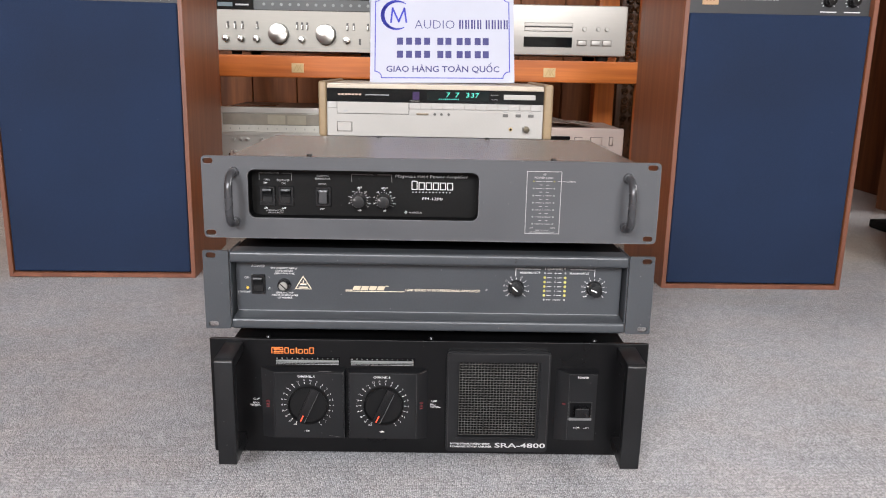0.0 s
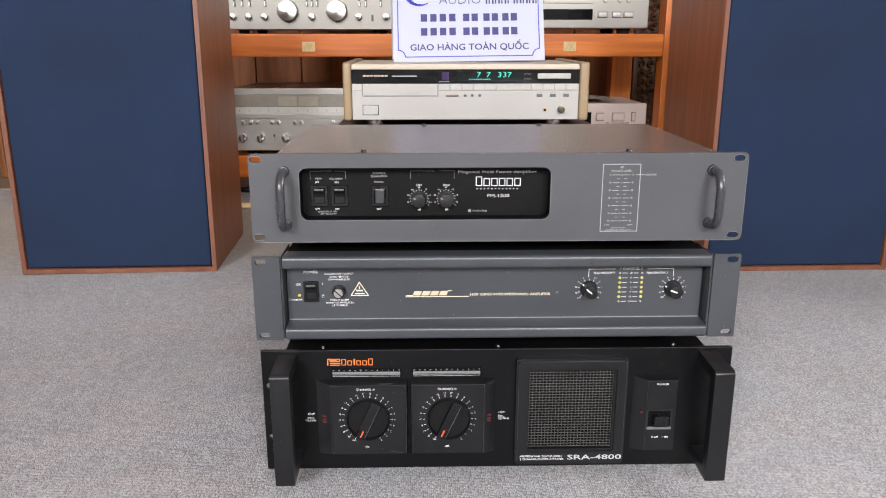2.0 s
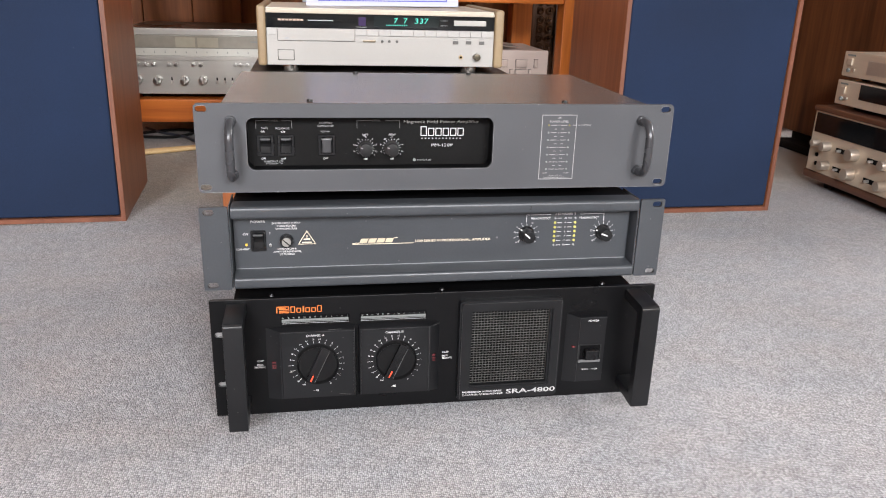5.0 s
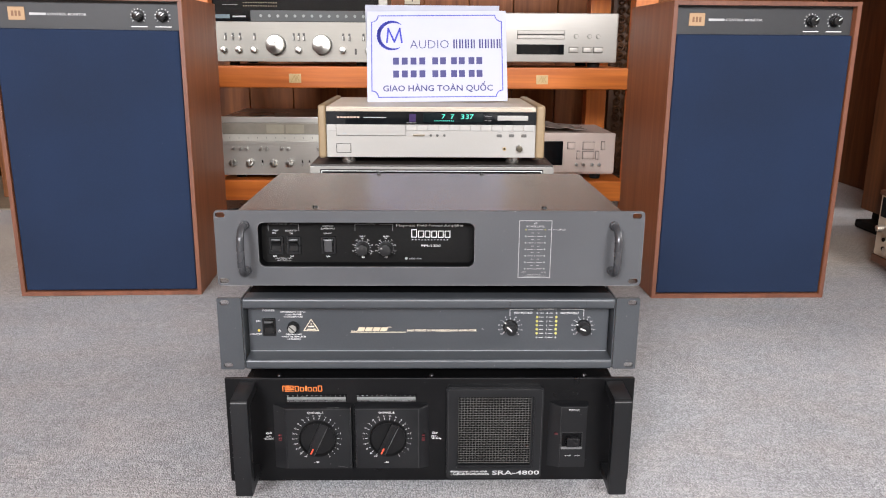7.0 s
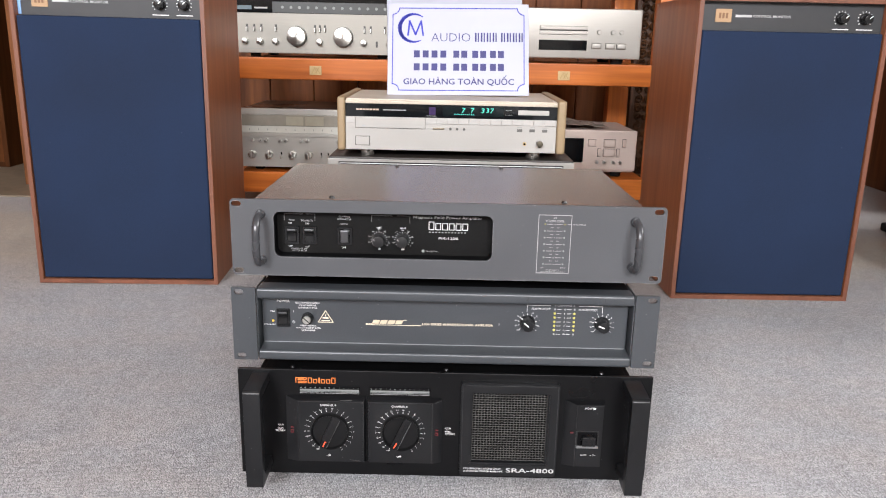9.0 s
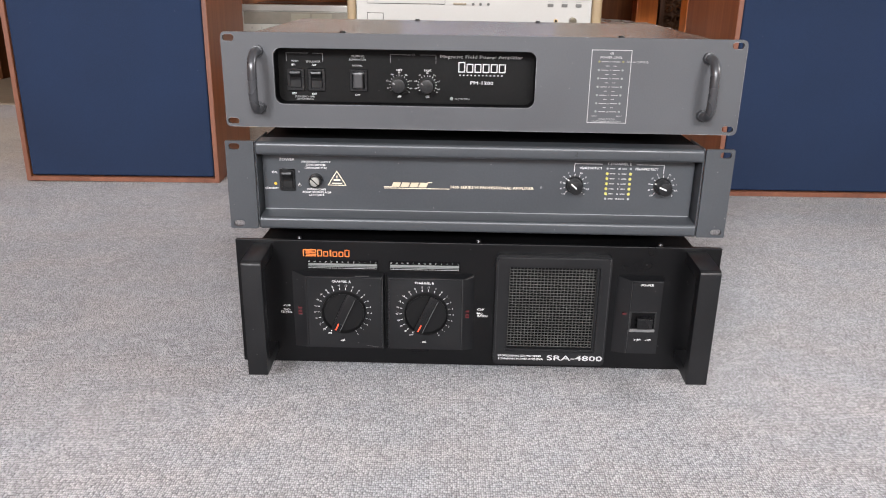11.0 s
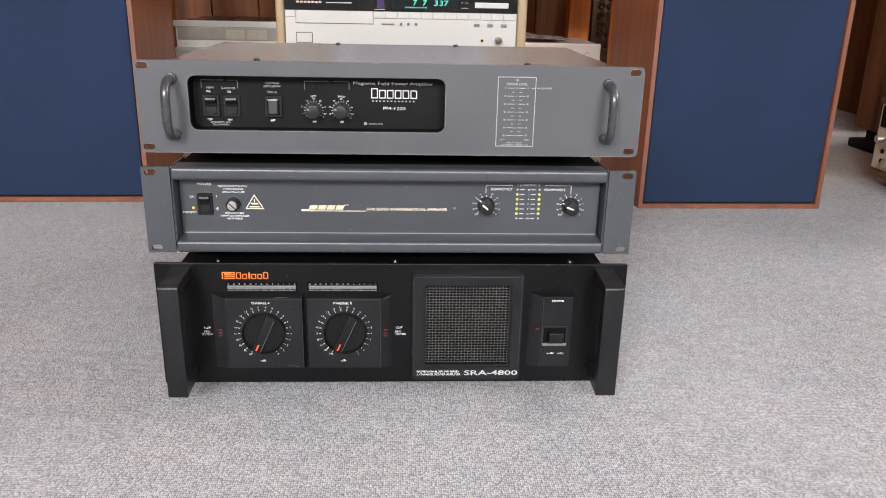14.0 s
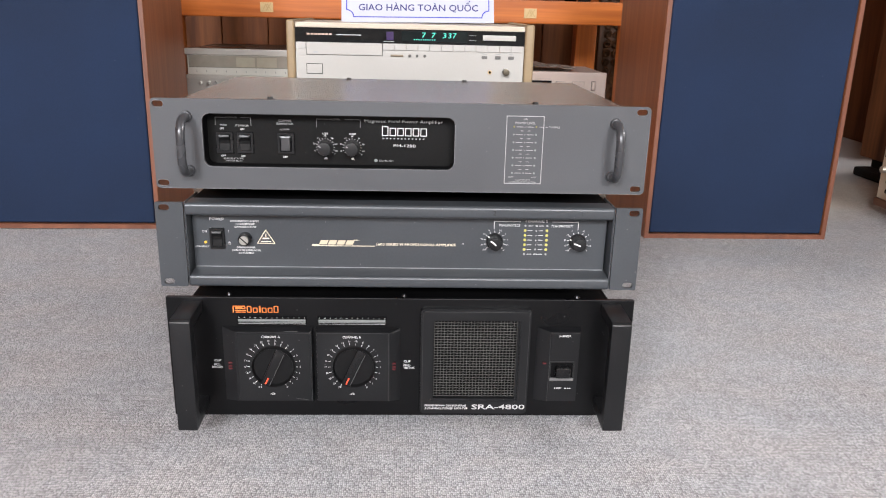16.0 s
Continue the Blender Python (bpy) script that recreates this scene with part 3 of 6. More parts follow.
        part("maker_mark", stroke([(a, 0.3040), (a, top), (b, top), (b, 0.3040), (a, 0.3040)], 0.0007, y), PRINT, amp, "white outlined block")
    bm = None
    for i in range(12):
        bm = flat(-0.0032 + i * 0.0036, -0.0017 + i * 0.0036, 0.3004, 0.3015, y, bm)
    part("maker_mark", bm, PRINT_DIM, amp, "row of fine white dashes")
    part("protection_lamp", cyl((-0.0098, R - 0.0006, 0.279), "-y", 0.0016, 0.0014, 14), METER, amp, "small clear lamp", 40)
    rocker_switch(amp, -0.1660, -0.1496, 0.2842, 0.3052, R, 0.15)
    rocker_switch(amp, -0.1462, -0.1298, 0.2842, 0.3052, R, 0.15)
    sw = rocker_switch(amp, -0.1068, -0.0898, 0.2842, 0.3052, R, 0.2)
    part("rocker_face", box(-0.1027, -0.0939, R - 0.0056, R - 0.0035, 0.2875, 0.3020, 0.0012), surface("worn_grey_rocker", (0.035, 0.035, 0.037), 0.35), sw, "worn shiny grey rocker")
    for cx in (-0.0598, -0.0333):
        small_knob(amp, (cx, R, 0.2912), 0.0070, 0.013, surface("grey_black_knob", (0.0085, 0.0085, 0.009), 0.35, spec=0.4), 150, PRINT_DIM, 0.0076, 0.0008, start=0.6)
        scale_ring(amp, cx, 0.2912, y, 0.0084, 0.0092, 215, -35, ["", "10", "", "9.2", "", "6.9", "", "4.8", "", "3.2", "", "1.6", "", "0.5", "0"], 0.0114, 0.0013, PRINT, 0.0004)
    # level display printed on the front with two columns of lamps
    yp = Y - 0.0004
    part("display_outline", stroke([(0.117, 0.262), (0.117, 0.328), (0.153, 0.328), (0.153, 0.262), (0.117, 0.262)], 0.0006, yp), PRINT_DIM, amp)
    for s, cx, cz, h, w in (("dB", 0.135, 0.3252, 0.0018, 0.0034), ("POWER LEVEL", 0.135, 0.3215, 0.0022, 0.020), ("CLIPPING", 0.1633, 0.3178, 0.0017, 0.0105), ("LEFT", 0.1233, 0.2683, 0.0013, 0.0045), ("RIGHT", 0.1462, 0.2683, 0.0013, 0.0054), ("FAULT STATUS", 0.135, 0.2655, 0.0013, 0.0145), ("LOUDSPEAKER PROTECTION", 0.135, 0.2634, 0.0013, 0.0265)):
        word(s, cx, cz, h, w, PRINT_DIM, yp)
    bm = stroke([(0.1492, 0.3178), (0.1525, 0.3178)], 0.0005, yp)
    bm = stroke([(0.1545, 0.3178), (0.157, 0.3178)], 0.0005, yp, bm)
    for i, s in enumerate(("+3", "0", "3", "6", "9", "12", "20")):
        z = 0.3177 - i * 0.00755
        bm = letters(s, 0.135, z, yp, 0.0014, bm=bm)
        for a, b in ((0.1268, 0.1328), (0.1372, 0.1432)):
            bm = stroke([(a, z), (b, z)], 0.0005, yp, bm)
        if i < 6:
            for a in (0.1307, 0.1375):
                bm = stroke([(a, z - 0.0038), (a + 0.0026, z - 0.0038)], 0.0004, yp, bm)
        for x in (0.1243, 0.1459):
            part("level_lamp", cyl((x, Y - 0.0004, z), "-y", 0.0011, 0.0012, 12, 0.0008), DULL_YELLOW if i == 0 else METER, amp, "", 40)
    part("display_scale", bm, PRINT_DIM, amp)
    # tube handles with pressed collars
    for hx in (-0.1880, 0.2228):
        zt, zb, out = 0.3222, 0.2703, 0.0250
        pts = [(hx, Y, zt), (hx, Y - out + 0.014, zt)]
        for i in range(1, 6):
            a = radians(90 * i / 5)
            pts.append((hx, Y - out + 0.014 - 0.014 * math.sin(a), zt - 0.016 + 0.016 * math.cos(a)))
        for i in range(0, 6):
            a = radians(90 * i / 5)
            pts.append((hx, Y - out + 0.014 - 0.014 * math.cos(a), zb + 0.016 - 0.016 * math.sin(a)))
        pts.append((hx, Y, zb))
        handle = part("handle", sweep(pts, 0.0041, 14), TUBE, amp, "worn grey tube handle", 50)
        for z in (zt, zb):
            part("collar", cyl((hx, Y - 0.0022, z), "-y", 0.0056, 0.0036, 20, 0.0050, 0.0008), TUBE, handle, "", 40)
    # paint worn pale along the window edge and panel foot, with highlights painted in
    pale = surface("worn_lit_grey_edge", (0.17, 0.17, 0.175), 0.4, 0.2, 0.4, 200, 40)
    rim = rounded(-0.1743, 0.0673, 0.2739, 0.3255, 0.0077, 5)
    part("worn_edge", stroke(rim[6:24] + rim[:1], 0.0004, Y - 0.0003), pale, amp, "window edge worn pale, with a painted highlight")
    part("worn_edge", stroke([(x0 + 0.006, z0 + 0.0003), (x1 - 0.006, z0 + 0.0003)], 0.0004, Y - 0.0003), pale, amp, "lower edge worn pale, with a painted highlight")
    part("worn_edge", stroke([(x1 - 0.0003, z0 + 0.006), (x1 - 0.0003, z1 - 0.006)], 0.0004, Y - 0.0003), pale, amp, "pale line down the side edge")
    # paint chips along the panel edges
    rs = random.Random(9)
    chip = surface("bare_metal_chip", (0.30, 0.30, 0.30), 0.4, 0.4)
    for i in range(8):
        cx, top = rs.uniform(x0 + 0.01, x1 - 0.01), i % 3 == 0
        z = z1 - 0.0003 if top else z0 + 0.0003
        part("paint_chip", flat(cx, cx + rs.uniform(0.0006, 0.0022), z - 0.00035, z + 0.00035, Y - 0.0002), chip, amp)
    # old scuff on the lower front
    rs = random.Random(4)
    bm = None
    for i in range(20):
        cx, cz = -0.0445 + rs.gauss(0, 0.0070), 0.2605 + rs.gauss(0, 0.0021)
        u, w = rs.uniform(0.0012, 0.0046), rs.uniform(0.0005, 0.0015)
        bm2 = bmesh.new()
        bm2.faces.new([bm2.verts.new((cx + u * math.cos(j * 0.785) + 0.8 * w * math.sin(j * 0.785), Y - 0.0002 - i * 0.000004, cz + w * math.sin(j * 0.785))) for j in range(8)])
        bm = join(bm, bm2)
    part("scuff", bm, surface("dark_scuff", (0.0575, 0.059, 0.064), 0.38, 0.1), amp, "dull dark scuff")
    for x in (-0.165, 0.2):
        for yy in (0.90, 1.06):
            foot(amp, x, yy, 0.2398, 0.2546)
    return amp


def middle_amplifier():
    amp = thing("power_amplifier", (CX, 0.813, 0.1425), "slate grey rack amplifier with rounded rails between two others", "amplifier", "stacked power amplifiers")
    Y, P = 0.813, 0.833
    part("case", box(-0.1925, 0.2265, P + 0.0042, 1.19, 0.1562, 0.2392, 0.0015), CASE_BLACK, amp)
    part("inner_panel", box(-0.1925, 0.2255, P, P + 0.004, 0.1565, 0.2380), SLATE, amp)
    # folded ears: a face with two slots and a flange that runs back beside the panel
    for a, b, xi, xs in ((-0.222, -0.1952, -0.1952, -0.2135), (0.2289, 0.2555, 0.2289, 0.2472)):
        ear = part("rack_ear", plate(rounded(a, b, 0.1545, 0.2405, 0.0012, 2), rack_slots(xs, xs, (0.1597, 0.2352))[:2], Y, Y + 0.0032), SLATE, amp)
        s = 1 if xi < 0 else -1
        part("flange", box(min(xi, xi + s * 0.0014), max(xi, xi + s * 0.0014), Y + 0.0034, P + 0.03, 0.1548, 0.2402, 0.0004), SLATE, ear)
    # extruded rails, round-nosed, proud of the panel
    def nose(z0, z1, yf, r):
        out = [(P + 0.002, z1), ]
        for i in range(7):
            a = radians(90 + 90 * i / 6)
            out.append((yf + r + r * math.cos(a), z1 - r + r * math.sin(a)))
        for i in range(7):
            a = radians(180 + 90 * i / 6)
            out.append((yf + r + r * math.cos(a), z0 + r + r * math.sin(a)))
        return out

    upper = nose(0.2275, 0.2402, Y - 0.001, 0.0035) + [(Y + 0.010, 0.2275), (P + 0.002, 0.2245)]
    lower = nose(0.1545, 0.1668, Y - 0.001, 0.0035)
    lower = [(P + 0.002, 0.1690)] + lower[1:] + [(P + 0.002, 0.1545)]
    part("rail", extruded(upper, -0.1925, 0.2262), SLATE, amp, "round-edged upper rail", 35)
    part("rail", extruded(lower, -0.1925, 0.2265), SLATE, amp, "round-edged lower rail", 35)
    part("rail_seam", box(-0.1915, 0.2245, P - 0.0006, P, 0.1690, 0.1697), surface("pale_seam_line", (0.26, 0.27, 0.28), 0.4, 0.3), amp)
    y = P - 0.0004

    def word(s, cx, cz, h, w=None, m=PRINT, turn=0):
        part("lettering", letters(s, cx, cz, y, h, w, turn), m, amp)

    for s, cx, cz, h, w in (("POWER", -0.1683, 0.2192, 0.0026, 0.0143), ("ON", -0.1812, 0.2063, 0.0022, 0.0048), ("STANDBY", -0.1845, 0.1903, 0.0018, 0.0135), ("DISCONNECT SUPPLY", -0.1405, 0.2172, 0.0018, 0.0285), ("CORD BEFORE", -0.1405, 0.2142, 0.0018, 0.019), ("CHANGING FUSE", -0.1405, 0.2113, 0.0018, 0.0215), ("D\u00c9BRANCHER", -0.1405, 0.1897, 0.0018, 0.0185), ("AVANT DE REMPLACER", -0.1405, 0.1868, 0.0018, 0.0285), ("LE FUSIBLE", -0.1405, 0.184, 0.0018, 0.0150), ("I", -0.1572, 0.2068, 0.0022, None), ("1 CHANNEL 2", 0.1535, 0.2208, 0.0024, 0.0222), ("PEAK/PROTECT", 0.1262, 0.2162, 0.0022, 0.0215), ("PEAK/PROTECT", 0.1800, 0.2160, 0.0022, 0.0215)):
        word(s, cx, cz, h, w)
    ring = None
    for i in range(14):
        a, b = radians(120 + i * 22), radians(120 + (i + 1) * 22)
        ring = stroke([(-0.1571 + 0.0013 * math.cos(a), 0.1937 + 0.0013 * math.sin(a)), (-0.1571 + 0.0013 * math.cos(b), 0.1937 + 0.0013 * math.sin(b))], 0.0005, y, ring)
    part("standby_symbol", stroke([(-0.1571, 0.194), (-0.1571, 0.1957)], 0.0005, y, ring), PRINT, amp)
    rocker_switch(amp, -0.1762, -0.1612, 0.1882, 0.2100, P, 0.15)
    part("standby_lamp", cyl((-0.1808, P - 0.0007, 0.1948), "-y", 0.0015, 0.0016, 12, 0.001), AMBER_GLOW, amp, "lit amber lamp", 40)
    holder = part("fuse_holder", cyl((-0.1408, P - 0.004, 0.1992), "-y", 0.0070, 0.008, 28, 0.0062, 0.0008), SATIN, amp, "round black fuse holder", 40)
    part("fuse_cap", cyl((-0.1408, P - 0.0088, 0.1992), "-y", 0.0048, 0.002, 24, 0.0045, 0.0004), surface("grey_fuse_cap", (0.32, 0.315, 0.29), 0.35, 0.5), holder, "grey slotted cap", 40)
    part("fuse_slot", stroke([(-0.1443, 0.2025), (-0.1373, 0.1959)], 0.0011, P - 0.01), MATT, holder)
    # warning triangle
    tri = [(-0.1290, 0.1943), (-0.1203, 0.2082), (-0.1116, 0.1943), (-0.1290, 0.1943)]
    bm = stroke(tri, 0.0006, y)
    bm = stroke([(-0.1203, 0.2035), (-0.1203, 0.2015)], 0.0008, y, bm)
    bm = flat(-0.1236, -0.1170, 0.1988, 0.2002, y, bm)
    part("warning_triangle", flat(-0.1252, -0.1154, 0.1957, 0.1966, y, bm), GOLD_PRINT, amp)
    # maker's mark as slanted pale gold blocks over a long rule
    bm = None
    for i in range(4):
        part("maker_mark", flat(-0.0672 + i * 0.0088, -0.0595 + i * 0.0088, 0.1938, 0.1984, y, None, 0.45), surface("dull_gold_print", (0.50, 0.42, 0.30), 0.5), amp, "slanted pale gold block")
    bm = flat(-0.0742, -0.0668, 0.1934, 0.1940, y, bm)
    bm = flat(-0.0742, -0.0104, 0.1922, 0.1928, y, bm)
    bm = flat(-0.0316, -0.0272, 0.1984, 0.1990, y, bm)
    part("maker_rule", bm, GOLD_PRINT, amp, "pale gold rule")
    word("1600 SERIES VI PROFESSIONAL AMPLIFIER", 0.0315, 0.1946, 0.0026, 0.081, GOLD_PRINT)
    word("\u00ae", 0.0790, 0.1960, 0.002, 0.0022, PRINT_DIM)
    # level knobs with figures
    for cx, pt in ((0.1112, 140), (0.1968, 158)):
        cz = 0.1990
        small_knob(amp, (cx, P, cz), 0.0072, 0.0135, MOULDED, pt, PRINT, 0.0089, 0.0012, 0.0019, 0.0)
        scale_ring(amp, cx, cz, y, 0.0095, 0.0110, 222, -42, ["OFF", "40", "20", "12", "6", "", "3.5", "2", "1", "0.5", "0"], 0.0133, 0.0015, PRINT, 0.0005)
    part("printed_bracket", stroke([(0.1103, 0.2125), (0.1103, 0.2203), (0.1370, 0.2203)], 0.0005, y), PRINT, amp)
    part("printed_bracket", stroke([(0.1700, 0.2203), (0.1963, 0.2203), (0.1963, 0.2125)], 0.0005, y), PRINT, amp)
    bm = None
    for i, s in enumerate(("dB", "0", "3", "6", "9", "12", "ON")):
        z = 0.2160 - i * 0.00502
        bm = letters(s, 0.1535, z, y, 0.0016, bm=bm)
        for a in (0.1450, 0.1562):
            bm = stroke([(a, z), (a + 0.0042, z)], 0.0005, y, bm)
        for x in (0.1422, 0.1645):
            part("level_lamp", cyl((x, P - 0.0005, z), "-y", 0.0015 if 0 < i < 6 else 0.0011, 0.0014, 14, 0.0012 if 0 < i < 6 else 0.0009), YELLOW if 0 < i < 6 else GREY_LENS, amp, "", 40)
    part("display_scale", bm, PRINT, amp)
    # worn pencil figures on the upper rail
    pencil = surface("dark_pencil", (0.014, 0.014, 0.015), 0.5)
    part("lettering", letters("2", 0.108, 0.2342, Y - 0.0013, 0.0044, None, -8, bold=0.01), pencil, amp)
    part("lettering", letters("1", 0.1945, 0.2346, Y - 0.0013, 0.0038, None, 4), pencil, amp)
    for x in (-0.16, 0.195):
        for yy in (0.87, 1.15):
            foot(amp, x, yy, 0.1428, 0.1564)
    return amp


def bottom_amplifier():
    amp = thing("power_amplifier", (CX, 0.8135, 0.0), "black rack amplifier with two large dials standing on carpet", "amplifier", "stacked power amplifiers")
    Y, x0, x1, z0, z1 = 0.8135, -0.2192, 0.2562, 0.0108, 0.1432
    slots = rack_slots(-0.2105, 0.2465, (0.048, 0.105))
    part("front_panel", plate(rounded(x0, x1, z0, z1, 0.001, 2), slots, Y, Y + 0.0035), BLACK, amp)
    part("case", box(-0.196, 0.232, Y + 0.0037, 1.24, 0.0135, 0.1405, 0.0015), CASE_BLACK, amp)
    part("top_flange", box(-0.190, 0.226, Y + 0.004, Y + 0.028, 0.1406, 0.1420, 0.0005, segs=1), CASE_BLACK, amp)
    for x in (-0.158, 0.0195, 0.1985):
        screw(amp, (x, 0.8235, 0.1430), r=0.0030, h=0.0022, material=SCREW_BLACK)
    for sx in (-0.2105, 0.2465):
        for z in (0.048, 0.105):
            part("slot_backing", box(sx - 0.0055, sx + 0.0055, Y + 0.0037, Y + 0.005, z - 0.003, z + 0.003), surface("bare_zinc", (0.5, 0.5, 0.5), 0.45, 0.8), amp)
    y = Y - 0.0004

    def word(s, cx, cz, h, w=None, m=PRINT, yy=y, bold=0.0):
        part("lettering", letters(s, cx, cz, yy, h, w, bold=bold), m, amp)

    # square loop handles standing off the panel on two arms
    F = 0.7655
    for a, b in ((-0.2022, -0.1832), (0.2222, 0.2418)):
        bm = bmesh.new()
        outer = [(Y, 0.1395), (F + 0.003, 0.1375), (F, 0.1345), (F, 0.0205), (F + 0.0015, 0.0190), (Y, 0.0225)]
        inner = [(Y, 0.1285), (F + 0.0125, 0.1262), (F + 0.0125, 0.0315), (Y, 0.0335)]
        ring = outer + inner[::-1]
        va = [bm.verts.new((a, p, q)) for p, q in ring]
        vb = [bm.verts.new((b, p, q)) for p, q in ring]
        n = len(ring)
        for i in range(n):
            j = (i + 1) % n
            bm.faces.new((va[i], va[j], vb[j], vb[i]))
        # side faces: upper arm, front bar, lower arm
        for vs in (va, vb):
            o0, o1, o2, o3, o4, o5, i3, i2, i1, i0 = vs
            for quad in ((o0, o1, i1, i0), (o1, o2, i1), (o2, o3, i2, i1), (o3, o4, i2), (o4, o5, i3, i2)):
                bm.faces.new(quad)
        bmesh.ops.recalc_face_normals(bm, faces=bm.faces)
        bmesh.ops.bevel(bm, geom=[e for e in bm.edges if e.calc_face_angle(0.0) > radians(35)], offset=0.0009, segments=2, affect="EDGES", profile=0.6)
        part("handle", bm, MOULDED, amp, "square black loop handle", 30)
    # maker's mark: an orange block sign beside plain orange blocks
    bm = stroke([(-0.1527, 0.1272), (-0.1527, 0.1336), (-0.1408, 0.1336), (-0.1408, 0.1310), (-0.1502, 0.1310)], 0.0009, y)
    bm = stroke([(-0.1502, 0.1290), (-0.1405, 0.1290)], 0.0009, y, bm)
    bm = stroke([(-0.1502, 0.1272), (-0.1408, 0.1272)], 0.0009, y, bm)
    bm = stroke([(-0.1502, 0.1323), (-0.1440, 0.1323)], 0.0008, y, bm)
    bm = stroke([(-0.1386, 0.1272), (-0.1386, 0.1334), (-0.1348, 0.1334), (-0.1348, 0.1272), (-0.1386, 0.1272)], 0.0008, y, bm)
    for i, (w, h) in enumerate(((0.0048, 0.0052), (0.0018, 0.0072), (0.0048, 0.0052), (0.0048, 0.0052), (0.0049, 0.0072))):
        xx = (-0.1326, -0.1264, -0.1236, -0.1176, -0.1117)[i]
        w -= 0.0010
        part("maker_mark", stroke([(xx, 0.1272), (xx, 0.1265 + h), (xx + w, 0.1265 + h), (xx + w, 0.1272), (xx, 0.1272)], 0.0008, y), ORANGE, amp, "orange outlined block")
    part("maker_mark", bm, ORANGE, amp, "square orange sign")
    # level meters
    for a, b in ((-0.1482, -0.0802), (-0.0672, 0.0008)):
        meter = part("level_meter", box(a - 0.0012, b + 0.0012, Y - 0.0012, Y, 0.1142, 0.1236, 0.0004, segs=1), MATT, amp, "long level meter")
        part("meter_window", box(a, b, Y - 0.0018, Y - 0.0012, 0.1166, 0.1200), surface("smoked_meter_window", (0.17, 0.18, 0.175), 0.25), meter, "pale grey strip window")
        part("meter_line", box(a, b, Y - 0.0020, Y - 0.0018, 0.1175, 0.1179), MATT, meter)
        bm = None
        for i in range(13):
            bm = letters(("40", "40", "35", "30", "25", "20", "15", "10", "8", "6", "4", "2", "0")[i], a + 0.001 + i * (b - a - 0.002) / 12, 0.1217, Y - 0.0015, 0.0014, bm=bm)
        part("meter_scale", flat(a, b, 0.1150, 0.1154, Y - 0.0015, bm), PRINT_DIM, meter)
    # two raised channel blocks with sloped edges
    B = 0.8045

    def block(name, xa, xb, fa, fb, zb, zt, ft, fb2):
        bm = bmesh.new()
        back = [(xa, zb), (xb, zb), (xb, zt), (xa, zt)]
        fr = [(fa, fb2), (fb, fb2), (fb, ft), (fa, ft)]
        v0 = [bm.verts.new((x, Y - 0.0001, z)) for x, z in back]
        v1 = [bm.verts.new((x, B, z)) for x, z in fr]
        for i in range(4):
            bm.faces.new((v0[i], v0[(i + 1) % 4], v1[(i + 1) % 4], v1[i]))
        bm.faces.new(v1), bm.faces.new(v0)
        bmesh.ops.recalc_face_normals(bm, faces=bm.faces)
        bmesh.ops.bevel(bm, geom=[e for e in bm.edges if all(abs(v.co.y - B) < 1e-5 for v in e.verts)], offset=0.0011, segments=2, affect="EDGES")
        return part(name, bm, MOULDED, amp, "", 25)

    block("channel_block", -0.1650, -0.0728, -0.1500, -0.0742, 0.0290, 0.1112, 0.1085, 0.0318)
    block("channel_block", -0.0702, 0.0162, -0.0690, 0.0046, 0.0290, 0.1112, 0.1085, 0.0318)
    yb = B - 0.0004
    nums = ["0", "1", "2", "3", "4", "5", "6", "7", "8", "9", "10", "11", "12", "13", "14", "15", "16", "17", "18", "19", "20", "100"]
    DIAL_BLACK = surface("dull_black_dial", (0.0042, 0.0042, 0.0045), 0.42, 0.0, 0.2, 300, 12, 0.05, spec=0.22)
    grip_glint = surface("grip_edge_glint", (0.11, 0.11, 0.11), 0.4)
    for cx, s in ((-0.1128, "CHANNEL A"), (-0.0310, "CHANNEL B")):
        cz, r = 0.0722, 0.0220
        word(s, cx - 0.002, 0.1042, 0.0024, 0.0185, PRINT, yb)
        word("-dB", cx - 0.0025, 0.0405, 0.0022, 0.0055, PRINT, yb)
        scale_ring(amp, cx - 0.001, cz, yb, 0.0236, 0.0254, -60, 240, nums, 0.0278, 0.0018, PRINT, 0.00048)
        # dished dial: outer wall, narrow lip, sloping inner wall and a sunk face
        profile = [(r, 0.0), (r * 0.99, 0.0058), (r * 0.98, 0.0064), (r * 0.96, 0.0064), (r * 0.945, 0.0060), (r * 0.90, 0.0026), (0.0, 0.0026)]
        bm = bmesh.new()
        rings = []
        for rad, out in profile[:-1]:
            rings.append([bm.verts.new((cx + rad * math.cos(radians(7.5 * q)), B - out, cz + rad * math.sin(radians(7.5 * q)))) for q in range(48)])
        for ra, rb in zip(rings, rings[1:]):
            for q in range(48):
                bm.faces.new((ra[q], ra[(q + 1) % 48], rb[(q + 1) % 48], rb[q]))
        bm.faces.new(rings[-1])
        dial = part("dial", bm, DIAL_BLACK, amp, "large round black dial", 40)
        # grip bar across the dial
        a = math.atan2(-0.0159, -0.0073)
        bm = box(-0.0208, 0.0208, B - 0.0072, B - 0.0022, -0.0046, 0.0046, 0.0007)
        bmesh.ops.transform(bm, verts=bm.verts, matrix=Matrix.Translation((cx, 0, cz)) @ Matrix.Rotation(-a, 4, "Y"))
        grip = part("grip", bm, SATIN, dial, "", 40)
        edge = Vector((-math.sin(a), math.cos(a))) * 0.0044
        # bright bevel highlight of the grip, painted as a pale line
        part("worn_edge", stroke([(cx + edge.x + t * math.cos(a), cz + edge.y + t * math.sin(a)) for t in (-0.0185, 0.0185)], 0.0004, B - 0.0074), grip_glint, grip, "pale line painted as an edge highlight")
